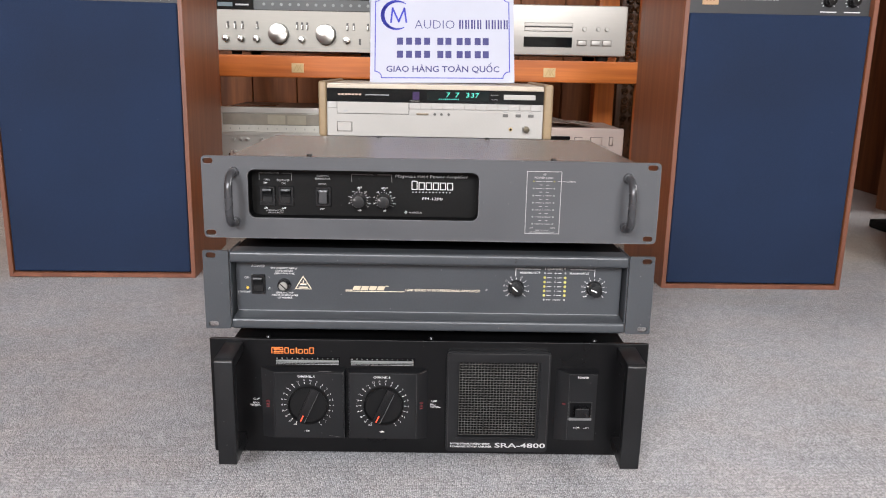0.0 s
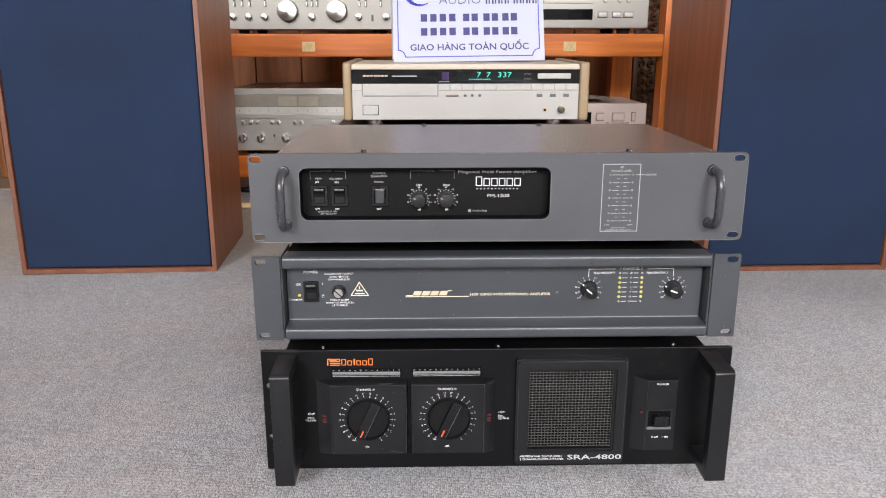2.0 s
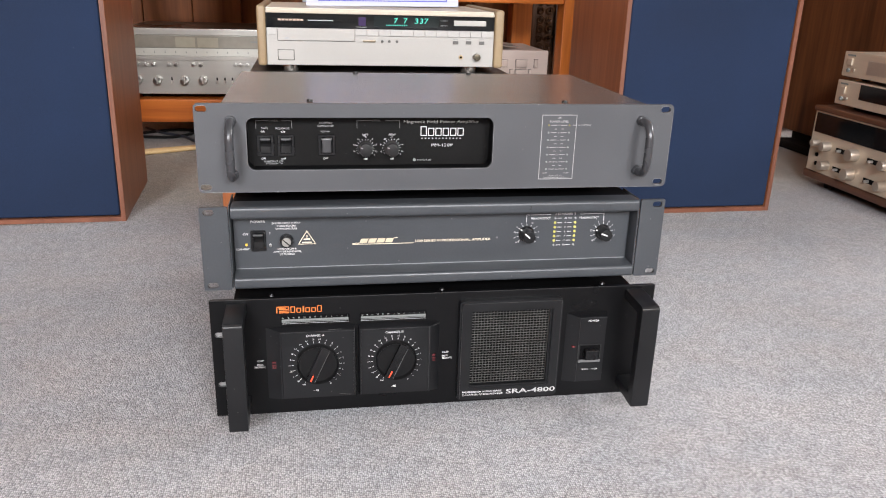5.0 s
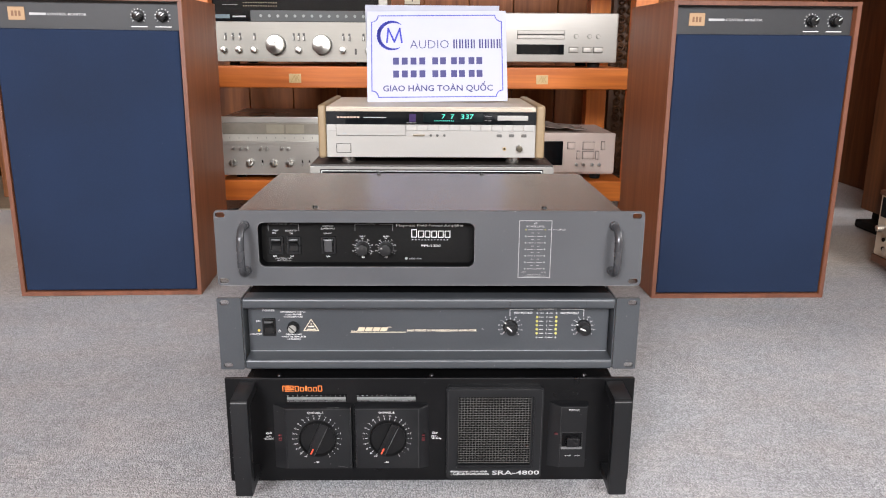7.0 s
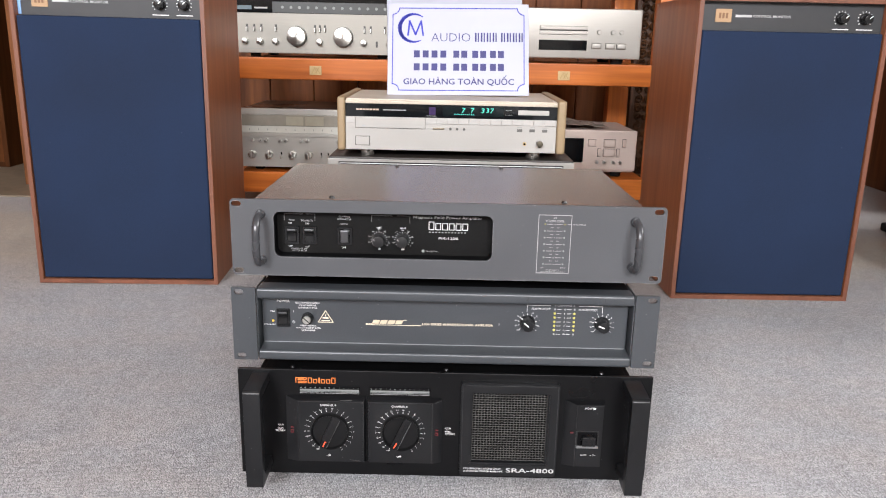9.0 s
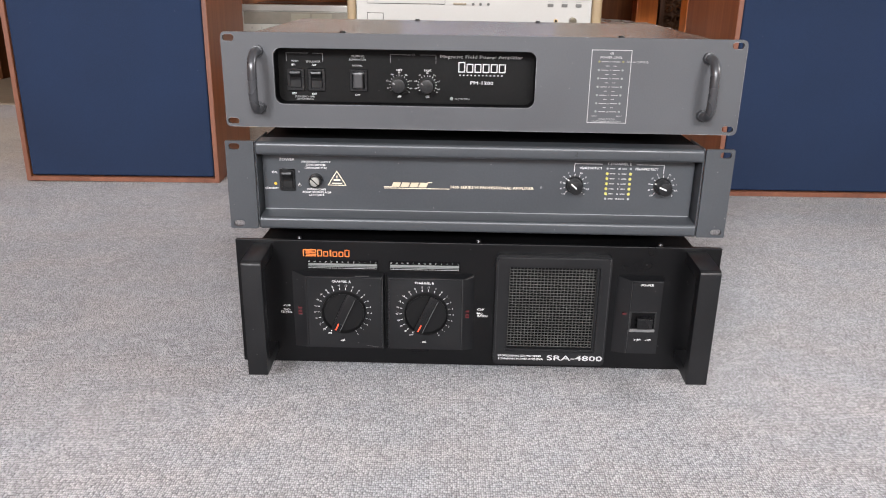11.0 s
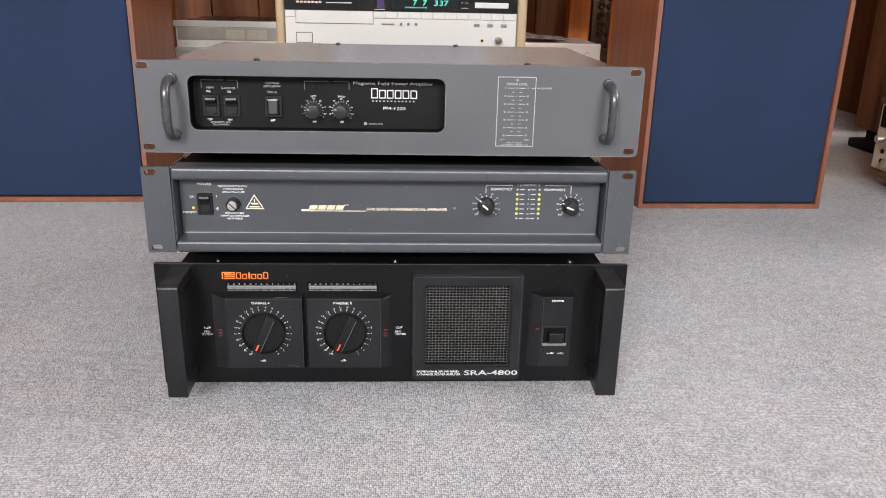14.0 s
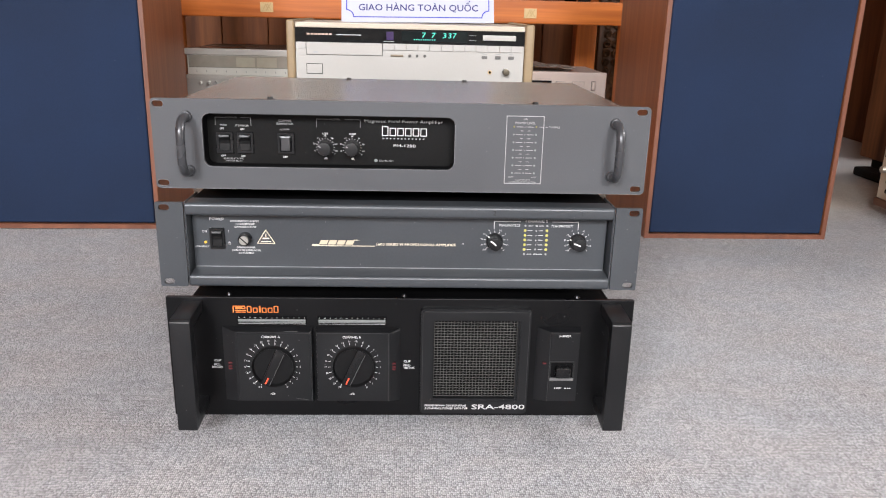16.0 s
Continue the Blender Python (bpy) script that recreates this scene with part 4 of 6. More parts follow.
        u = Vector((math.cos(a), math.sin(a)))
        part("pointer", stroke([(cx + u.x * 0.0122, cz + u.y * 0.0122), (cx + u.x * 0.0184, cz + u.y * 0.0184)], 0.0014, B - 0.0075), RED, grip, "orange-red pointer line")
    for cx, al, lens in ((-0.1715, -1, -0.1575), (0.0235, 1, 0.0098)):
        word("CLIP", cx, 0.0735, 0.0021, 0.0068)
        word("PRO-", cx - 0.0003, 0.0690, 0.0021, 0.0068)
        word("TECTION", cx - 0.0012 + (0.003 if al > 0 else 0), 0.0662, 0.0021, 0.0110)
        for z in (0.0735, 0.0700, 0.0672):
            s = (lens + 0.1650) / 0.015 if al < 0 else (0.0162 - lens) / 0.0116
            yy = Y + (B - Y) * s
            part("warning_lamp", box(lens - 0.002, lens + 0.002, yy - 0.0012, yy + 0.002, z - 0.0009, z + 0.0009), DARK_RED, amp, "small dark red lamp")
    # fan grille: raised square frame round a woven wire mesh
    G = 0.8045
    fr = plate(rounded(0.0370, 0.1500, 0.0165, 0.1345, 0.0045, 4), [rounded(0.0505, 0.1365, 0.0342, 0.1218, 0.0006, 2)], G, Y)
    bmesh.ops.bevel(fr, geom=[e for e in fr.edges if all(abs(v.co.y - G) < 1e-5 for v in e.verts) and e.is_manifold and e.calc_face_angle(0.0) > 1.0], offset=0.0022, segments=2, affect="EDGES")
    frame_ob = part("grille_frame", fr, MOULDED, amp, "", 25)
    part("grille_backing", box(0.0500, 0.1370, Y - 0.0007, Y - 0.0002, 0.0335, 0.1225), MATT, frame_ob)
    bm = bmesh.new()
    xs = [0.0512 + i * 0.00341 for i in range(26)]
    zs = [0.0350 + i * 0.00307 for i in range(29)]
    wr = 0.00030

    def wire(pts, r, up):
        last = None
        for p in pts:
            p = Vector(p)
            ring = [bm.verts.new(p + o) for o in (r * up, Vector((0, -r, 0)), -r * up, Vector((0, r, 0)))]
            if last:
                for j in range(4):
                    bm.faces.new((last[j], last[(j + 1) % 4], ring[(j + 1) % 4], ring[j]))
            last = ring

    Ym = Y - 0.0022
    for i, x in enumerate(xs):
        wire([(x, Ym + (0.0006 if (i + j) % 2 else -0.0006), z) for j, z in enumerate(zs)], wr, Vector((1, 0, 0)))
    for j, z in enumerate(zs):
        wire([(x, Ym - (0.0006 if (i + j) % 2 else -0.0006), z) for i, x in enumerate(xs)], wr * 1.4, Vector((0, 0, 1)))
    part("wire_mesh", bm, surface("grey_wire", (0.118, 0.116, 0.110), 0.36, 0.5, 0.4, 40, 25), frame_ob, "woven wire mesh")
    yg = G - 0.0004
    word("PROFESSIONAL SOUND SERIES", 0.0640, 0.0273, 0.0021, 0.0435, PRINT, yg)
    word("2 CHANNEL POWER AMPLIFIER", 0.0650, 0.0240, 0.0021, 0.0455, PRINT, yg)
    word("SRA-4800", 0.1195, 0.0258, 0.0053, 0.0560, WORN_WHITE, yg, 0.013)
    # power switch block
    block("power_block", 0.1575, 0.2030, 0.1705, 0.2010, 0.0300, 0.1130, 0.1105, 0.0325)
    word("POWER", 0.1855, 0.1070, 0.0023, 0.0120, PRINT, yb)
    word("OFF", 0.1822, 0.0480, 0.0018, 0.0046, PRINT, yb)
    word("ON", 0.1926, 0.0480, 0.0018, 0.0036, PRINT, yb)
    part("lettering", flat(0.1885, 0.1900, 0.0474, 0.0480, yb, flat(0.1774, 0.1789, 0.0474, 0.0484, yb)), PRINT, amp)
    hole = part("switch_surround", plate(rounded(0.1708, 0.1972, 0.0570, 0.0785, 0.0008, 2), [rounded(0.1725, 0.1957, 0.0605, 0.0775, 0.0005, 2)], B - 0.0009, B), surface("worn_edge_black", (0.009, 0.009, 0.009), 0.35), amp)
    part("switch_well", flat(0.1725, 0.1957, 0.0605, 0.0775, B - 0.0003), MATT, hole)
    part("switch_key", box(0.1770, 0.1925, B - 0.0085, B, 0.0630, 0.0742, 0.001), SATIN, hole, "protruding black key")
    part("switch_lip", box(0.1715, 0.1965, B - 0.0022, B - 0.0008, 0.0572, 0.0602, 0.0004, segs=1), surface("grey_switch_lip", (0.12, 0.12, 0.12), 0.4), hole, "grey lower lip")
    part("power_lamp", box(0.1640, 0.1680, 0.8060, 0.8085, 0.0742, 0.0762), DARK_RED, amp, "small dark red lamp")
    worn = surface("worn_pale_edge", (0.085, 0.083, 0.08), 0.45, 0.2)
    for pts, yy in (([(0.0056, 0.1060), (0.0098, 0.1085), (0.0152, 0.1108)], B + 0.0030), ([(-0.0762, 0.1072), (-0.0744, 0.1102)], B - 0.0003), ([(-0.1010, 0.1098), (-0.0880, 0.1101)], B + 0.0004), ([(-0.0905, 0.0352), (-0.0790, 0.0335)], B - 0.0003), ([(0.1475, 0.1280), (0.1480, 0.1325)], G - 0.0003)):
        part("scratch", stroke(pts, 0.0005, yy), worn, amp, "thin worn scratch")
    for a, b in ((-0.2014, -0.1842), (0.2230, 0.2410)):
        part("worn_edge", stroke([(a, 0.1352), (b, 0.1352)], 0.0007, F + 0.0004), worn, amp, "worn handle edge")
    # highlights painted as thin pale lines along the panel top and the raised edges
    edge_glint = surface("rubbed_edge", (0.032, 0.032, 0.033), 0.4, 0.1, 0.5, 150, 30)
    for pts, w, yy in (([(x0, z1 - 0.0004), (x1, z1 - 0.0004)], 0.0006, Y - 0.0003), ([(-0.1500, 0.1083), (-0.0744, 0.1083)], 0.0005, B - 0.0003), ([(-0.0688, 0.1083), (0.0044, 0.1083)], 0.0005, B - 0.0003), ([(0.0044, 0.0325), (0.0044, 0.1080)], 0.0005, B - 0.0003), ([(-0.0744, 0.0325), (-0.0744, 0.1080)], 0.0004, B - 0.0003), ([(0.0420, 0.1323), (0.1450, 0.1323)], 0.0006, G - 0.0003), ([(0.1478, 0.0220), (0.1478, 0.1300)], 0.0005, G - 0.0003), ([(0.0392, 0.0220), (0.0392, 0.1300)], 0.0004, G - 0.0003), ([(0.1706, 0.1103), (0.2008, 0.1103)], 0.0005, B - 0.0003), ([(0.1706, 0.0330), (0.1706, 0.1100)], 0.0004, B - 0.0003)):
        part("rubbed_edge", stroke(pts, w, yy), edge_glint, amp, "pale line painted as an edge highlight")
    for x in (-0.168, 0.208):
        for yy in (0.856, 1.2):
            foot(amp, x, yy, 0.0, 0.0136, 0.014)
    return amp


bottom_amplifier()
middle_amplifier()
top_amplifier()

# ---- the pair of loudspeakers ----
def loudspeaker(at):
    """Built round the origin: front at y = 0, bottom at z = 0."""
    W, H, D = 0.3692, 0.603, 0.302
    sp = thing("loudspeaker", (0, 0, 0), "walnut loudspeaker with dark blue cloth grille and black control strip", "loudspeaker", "pair of loudspeakers")
    w, e = W / 2, 0.0085
    part("side_panel", box(-w, -w + e, 0, D, 0, H, 0.0008, segs=1), WALNUT, sp)
    part("side_panel", box(w - e, w, 0, D, 0, H, 0.0008, segs=1), WALNUT, sp)
    part("top_panel", box(-w + e, w - e, 0.0004, D, H - e, H - 0.0003, 0.0006, segs=1), WALNUT_X, sp)
    part("bottom_panel", box(-w + e, w - e, 0.0004, D, 0.0003, e, 0.0006, segs=1), WALNUT_X, sp)
    # added strips, darker than the veneer to tone down light on the front edges
    for a, b in ((-w + 0.0004, -w + e - 0.0002), (w - e + 0.0002, w - 0.0004)):
        part("edging", box(a, b, -0.0008, -0.0001, 0.0006, H - 0.0006), WALNUT_SHADED, sp, "added front edge strip, darkened to imitate shade")
    for a, b in ((0.0006, e - 0.0002), (H - e + 0.0002, H - 0.0006)):
        part("edging", box(-w + e, w - e, -0.0006, 0.0003, a, b), WALNUT_SHADED, sp, "added front edge strip, darkened to imitate shade")
    part("back_panel", box(-w + e, w - e, D - 0.012, D - 0.002, e, H - e), BROWN, sp)
    part("baffle", box(-w + e, w - e, 0.028, 0.040, e, H - e), MATT, sp)
    part("control_strip", box(-w + e, w - e, 0.016, 0.028, 0.5405, H - e), surface("dark_grey_strip", (0.018, 0.019, 0.021), 0.5), sp, "black control strip")
    g = box(-w + e + 0.002, w - e - 0.002, 0.0015, 0.026, e + 0.003, 0.5400, 0.004, segs=3)
    part("grille", g, CLOTH, sp, "dark blue cloth grille", 40)
    badge = part("badge", box(-0.1480, -0.1170, 0.0140, 0.016, 0.5560, 0.5805, 0.0004, segs=1), BADGE, sp, "square orange-gold badge")
    bm = None
    for i in range(3):
        bm = flat(-0.1418 + i * 0.0066, -0.1374 + i * 0.0066, 0.5632, 0.5732, 0.0136, bm)
    part("badge_mark", bm, surface("brown_print", (0.16, 0.075, 0.03), 0.5), badge)
    bm = flat(-0.1090, -0.0775, 0.5658, 0.5702, 0.0156)
    part("lettering", letters("CONTROL MONITOR", -0.0385, 0.5680, 0.0156, 0.0046, 0.0730, bm=bm, bold=0.012), WORN_WHITE, sp)
    for cx in (0.0960, 0.1422):
        cz = 0.5668
        small_knob(sp, (cx, 0.016, cz), 0.0092, 0.016, SATIN, 40, PRINT, 0.0112, 0.0014)
        scale_ring(sp, cx, cz, 0.0156, 0.0130, 0.0146, 220, -40, [""] * 11, 0.016, 0.002, PRINT, 0.0011)
        part("lettering", flat(cx - 0.0155, cx + 0.0163, 0.5462, 0.5478, 0.0156), PRINT, sp)
    sp.matrix_basis = at
    return sp


left = loudspeaker(pose(-0.6494, 1.5520, 0.0012, 0.3, 0.4, 3.0))
copy_thing(left, pose(0.6728, 1.5400, 0.0, 0, 0, 0.9))
part("masking_strip", box(-0.1752, -0.1690, 0.0148, 0.016, 0.5420, 0.5935, 0.0003, segs=1), surface("pale_blue_finish", (0.20, 0.36, 0.62), 0.5), left, "pale blue strip at the end of the control strip")
# ---- the disc player with its sign, on a dark amplifier and a wooden stand ----
def disc_player():
    Y = 1.538
    cd = thing("disc_player", (0.022, Y, 0.2846), "silver compact disc player with tan side boards, showing teal digits", "disc player")
    part("case", box(-0.1870, 0.2300, Y + 0.008, 1.815, 0.2985, 0.3935, 0.001), CREAM, cd)
    part("top_cover", box(-0.1870, 0.2300, Y + 0.004, 1.825, 0.3936, 0.3975, 0.001), CREAM, cd, "cream metal cover")
    for a, b in ((-0.2030, -0.1875), (0.2305, 0.2480)):
        part("side_board", box(a, b, Y - 0.006, 1.832, 0.2965, 0.4015, 0.006, segs=4), TAN, cd, "tan side board", 40)
    part("front_panel", box(-0.1870, 0.2300, Y, Y + 0.008, 0.2980, 0.3632, 0.0008), PALE, cd, "pale silver front")
    part("upper_lip", box(-0.1870, 0.2300, Y, Y + 0.008, 0.3886, 0.3940, 0.0008), CREAM, cd)
    part("display_strip", box(-0.1870, 0.2300, Y + 0.0006, Y + 0.008, 0.3634, 0.3884), GLASS, cd, "black glass display strip")
    y = Y - 0.0003
    bm = None
    for i in range(7):
        bm = flat(-0.1660 + i * 0.0066, -0.1610 + i * 0.0066, 0.3757, 0.3787, Y + 0.0002, bm)
    part("maker_mark", bm, surface("rose_gold_print", (0.5, 0.36, 0.28), 0.5), cd, "row of pale blocks")
    part("lettering", flat(-0.113, -0.068, 0.3760, 0.3776, Y + 0.0002), PRINT_DIM, cd)
    part("display_window", flat(-0.0225, -0.0095, 0.3690, 0.3840, Y + 0.0002), VIOLET_DIM, cd, "small violet window")
    part("display_window", flat(0.005, 0.125, 0.3680, 0.3862, Y + 0.0002), surface("display_window", (0.005, 0.009, 0.010), 0.1, spec=0.28), cd)
    for s, cx, w in (("7", 0.0455, 0.007), ("7", 0.0630, 0.007), ("3", 0.0835, 0.0062), ("37", 0.0975, 0.0150)):
        part("digit", letters(s, cx, 0.3792, Y - 0.0001, 0.0090, w, skew=0.1), TEAL_GLOW, cd, "lit teal digits")
    bm = None
    for i in range(10):
        part("display_dot", flat(0.0275 + i * 0.0041, 0.0295 + i * 0.0041, 0.3702, 0.3718, Y - 0.0001), TEAL_GLOW, cd, "lit teal dot")
    for a, b, c, d in ((0.128, 0.141, 0.3800, 0.3806), (0.128, 0.141, 0.3712, 0.3718), (-0.028, -0.008, 0.3662, 0.3670)):
        part("lettering", flat(a, b, c, d, Y + 0.0002), PRINT_DIM, cd)
    part("play_button", box(0.1530, 0.2140, Y - 0.0025, Y, 0.3720, 0.3815, 0.0008), PALE, cd, "wide silver button")
    # loading drawer and the row of flat keys beside it
    part("drawer", box(-0.1672, -0.0300, Y - 0.0030, Y, 0.3415, 0.3628, 0.0006), PALE, cd, "silver disc drawer")
    for a, b, c, d in ((-0.1678, -0.0294, 0.3405, 0.3413), (-0.1680, -0.1674, 0.3413, 0.3630), (-0.0298, -0.0292, 0.3413, 0.3630), (-0.1865, 0.2295, 0.3629, 0.3634)):
        part("panel_gap", flat(a, b, c, d, Y - 0.0002), METER_DARK, cd)
    part("drawer_mark", flat(-0.155, -0.147, 0.3440, 0.3472, Y - 0.0034), GREY_LENS, cd)
    for i in range(12):
        a = -0.0285 + i * 0.0213
        part("key", box(a, a + 0.0206, Y - 0.0022, Y, 0.3515, 0.3625, 0.0006, segs=1), PALE_KEY, cd, "pale flat key")
    part("key", box(-0.1865, -0.1690, Y - 0.0015, Y, 0.3515, 0.3625, 0.0006, segs=1), PALE_KEY, cd, "pale flat key")
    part("power_button", box(-0.1672, -0.1398, Y - 0.0024, Y, 0.3075, 0.3240, 0.0006), PALE, cd, "square silver power button")
    part("button_gap", plate(rounded(-0.1682, -0.1388, 0.3065, 0.3250, 0.0006, 2), [rounded(-0.1671, -0.1399, 0.3076, 0.3239, 0.0005, 2)], Y - 0.0004, Y), MATT, cd)
    part("long_button", box(-0.0150, 0.0085, Y - 0.0018, Y, 0.3400, 0.3440, 0.0012), surface("dull_gold_button", (0.20, 0.165, 0.12), 0.35, 0.5), cd, "long gold button")
    for x in (0.0205, 0.0335, 0.0475):
        part("round_button", cyl((x, Y - 0.0012, 0.342), "-y", 0.0028, 0.0024, 16, 0.0025), surface("grey_button", (0.09, 0.085, 0.08), 0.35), cd, "", 40)
    for x in (0.1573, 0.1820, 0.2068):
        part("small_button", box(x - 0.0052, x + 0.0052, Y - 0.0018, Y, 0.3392, 0.3448, 0.0005, segs=1), surface("grey_square_button", (0.11, 0.105, 0.10), 0.35), cd)
        part("lettering", flat(x - 0.0045, x + 0.0045, 0.3475, 0.3482, y), METER, cd)
    jack = part("headphone_jack", cyl((0.1682, Y - 0.001, 0.3155), "-y", 0.0040, 0.003, 20, 0.0036), BRASS, cd, "brass headphone socket", 40)
    part("socket_hole", cyl((0.1682, Y - 0.0027, 0.3155), "-y", 0.0022, 0.0006, 16), MATT, jack)
    part("volume_knob", cyl((0.1978, Y - 0.006, 0.3165), "-y", 0.0066, 0.012, 24, 0.0060, 0.0006), surface("dark_knob_gold", (0.10, 0.085, 0.06), 0.3, 0.6), cd, "small dark knob", 40)
    for x in (-0.146, 0.188):
        for yy in (1.562, 1.79):
            part("foot", cyl((x, yy, 0.2916), "z", 0.0140, 0.0138, 28, 0.0150, 0.001), surface("bright_foot_ring", (0.36, 0.34, 0.31), 0.25, 0.9), cd, "round metal foot", 40)
    return cd


def sign_board():
    sg = thing("sign_board", (0.0355, 1.675, 0.3978), "white acrylic shop sign with blue lettering, standing on the disc player", "sign")
    Y = 1.675
    parts = []

    def add(*a):
        parts.append(part(*a))

    w, h = 0.281, 0.1870
    x0, z0 = -0.1050, 0.3990
    add("front_sheet", box(x0, x0 + w, Y, Y + 0.003, z0, z0 + h, 0.0006), ACRYLIC, sg, "white acrylic sheet")
    y = Y - 0.0005

    def at(u, v):
        return x0 + u, z0 + v

    # thin double border with notched corners
    for d, m in ((0.0095, 0.0017),):
        r = 0.013
        pts = []
        for qx, qz, a0 in ((w - d, d, 180), (w - d, h - d, 270), (d, h - d, 0), (d, d, 90)):
            pts += [(qx + r * math.cos(radians(a0 - 15 * i)), qz + r * math.sin(radians(a0 - 15 * i))) for i in range(7)]
        pts.append(pts[0])
        add("border", stroke([at(u, v) for u, v in pts], m, y), INK, sg)
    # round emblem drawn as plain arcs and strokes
    cx, cz, R = x0 + 0.052, z0 + 0.1365, 0.0285
    bm = None
    for i in range(22):
        a, b = radians(55 + i * 11), radians(55 + (i + 1) * 11)
        k = 0.0016 + 0.0058 * math.sin(math.pi * (i + 0.5) / 22)
        bm = stroke([(cx + R * math.cos(a), cz + R * math.sin(a)), (cx + R * math.cos(b), cz + R * math.sin(b))], k, y, bm)
    bm = stroke([(cx - 0.012, cz - 0.014), (cx - 0.009, cz + 0.014), (cx + 0.003, cz - 0.013), (cx + 0.014, cz + 0.014), (cx + 0.018, cz - 0.014)], 0.0034, y, bm)
    add("emblem", bm, INK, sg, "round blue emblem")
    add("lettering", letters("AUDIO", x0 + 0.1255, z0 + 0.1180, y, 0.0175, 0.078, bold=-0.014), VIOLET, sg)
    bm = None
    for g0, n in ((0.1735, 4), (0.2255, 4)):
        for i in range(n):
            u = x0 + g0 + i * 0.0118
            bm = flat(u, u + 0.0032, z0 + 0.1090, z0 + 0.1275, y, bm)
            bm = flat(u + 0.0055, u + 0.0080, z0 + 0.1090, z0 + 0.1275, y, bm)
    add("lettering", bm, VIOLET, sg, "two groups of upright violet bars")
    for v in (0.0835, 0.0570):
        for a, n in ((0.0520, 4), (0.1307, 2), (0.1684, 2), (0.2037, 2)):
            for i in range(n):
                u = x0 + a + i * (0.0176 if n == 4 else 0.0158)
                add("number_bar", flat(u, u + 0.0118, z0 + v - 0.0072, z0 + v + 0.0072, y), VIOLET, sg)
    add("lettering", letters("GIAO H\u00c0NG TO\u00c0N QU\u1ed0C", x0 + 0.1415, z0 + 0.0275, y, 0.0118, 0.220, bold=0.012), VIOLET, sg)
    # bent rear leg of the same sheet
    bm = box(x0 - 0.018, x0 + w - 0.006, Y + 0.1265, Y + 0.1295, z0, z0 + h * 1.075 + 0.006, 0.0006)
    bmesh.ops.transform(bm, verts=bm.verts, matrix=Matrix.Translation((0, Y + 0.128, z0)) @ Matrix.Rotation(radians(13.5), 4, "X") @ Matrix.Translation((0, -Y - 0.128, -z0)))
    add("rear_leg", bm, ACRYLIC, sg, "leaning rear sheet")
    # the face leans well back against the rear sheet
    for ob in parts[:-1]:
        ob.matrix_basis = Matrix.Rotation(radians(-20), 4, "X") @ Matrix.Rotation(radians(-0.8), 4, "Y") @ Matrix.Scale(1.075, 4)
    return sg


def dark_amplifier():
    Y = 1.526
    am = thing("stereo_amplifier", (0.0225, Y, 0.1185), "dark brown amplifier with silver front, on a wooden stand", "amplifier")
    part("case", box(-0.2205, 0.2670, Y + 0.0021, 1.840, 0.1285, 0.2846, 0.003), surface("dark_vinyl_case", (0.026, 0.021, 0.018), 0.5, 0.0, 0.15, 300, 12, 0.2, spec=0.3), am)
    part("front_panel", box(-0.2210, 0.2675, Y, Y + 0.002, 0.1290, 0.2805, 0.0005), surface("satin_silver_front", (0.27, 0.26, 0.24), 0.4, 0.3), am, "silver front")
    part("glass", box(-0.2005, 0.2465, Y - 0.0015, Y, 0.1420, 0.2752, 0.0006), MATT, am, "black glass window")
    bm = stroke([(-0.1975, 0.1450), (-0.1975, 0.2722), (0.2435, 0.2722), (0.2435, 0.1450), (-0.1975, 0.1450)], 0.0012, Y - 0.0019)
    part("glass_line", bm, PRINT, am, "thin white line")
    for x in (-0.18, 0.225):
        for yy in (1.57, 1.8):
            foot(am, x, yy, 0.1183, 0.1295, 0.016)
    return am


def low_stand():
    st = thing("amplifier_stand", (0.022, 1.8, 0.0), "low orange hardwood stand with square corner blocks on pale cone feet", "stand")
    for x in (-0.2785, 0.2645):
        for y in (1.508, 2.035):
            blk = part("corner_block", box(x, x + 0.0575, y, y + 0.0575, 0.0265, 0.1180, 0.003), STAND_WOOD, st, "square hardwood block")
            part("cone_foot", cyl((x + 0.0285, y + 0.029, 0.0133), "z", 0.004, 0.0266, 20, 0.0125), surface("pale_metal_foot", (0.6, 0.56, 0.48), 0.4, 0.5), blk, "pale cone foot", 40)
            part("dowel", cyl((x + 0.0285, y + 0.022, 0.1185), "z", 0.0085, 0.0012, 18), BRASS, blk, "", 40)
    for y in (1.520, 2.048):
        part("cross_rail", box(-0.2210, 0.2645, y, y + 0.032, 0.0560, 0.1183, 0.002), CHERRY, st)
    for x in (-0.2655, 0.2775):
        part("side_rail", box(x, x + 0.032, 1.5655, 2.035, 0.0560, 0.1120, 0.002), CHERRY_Y, st)
    return st


low_stand()
dark_amplifier()
disc_player()
sign_board()


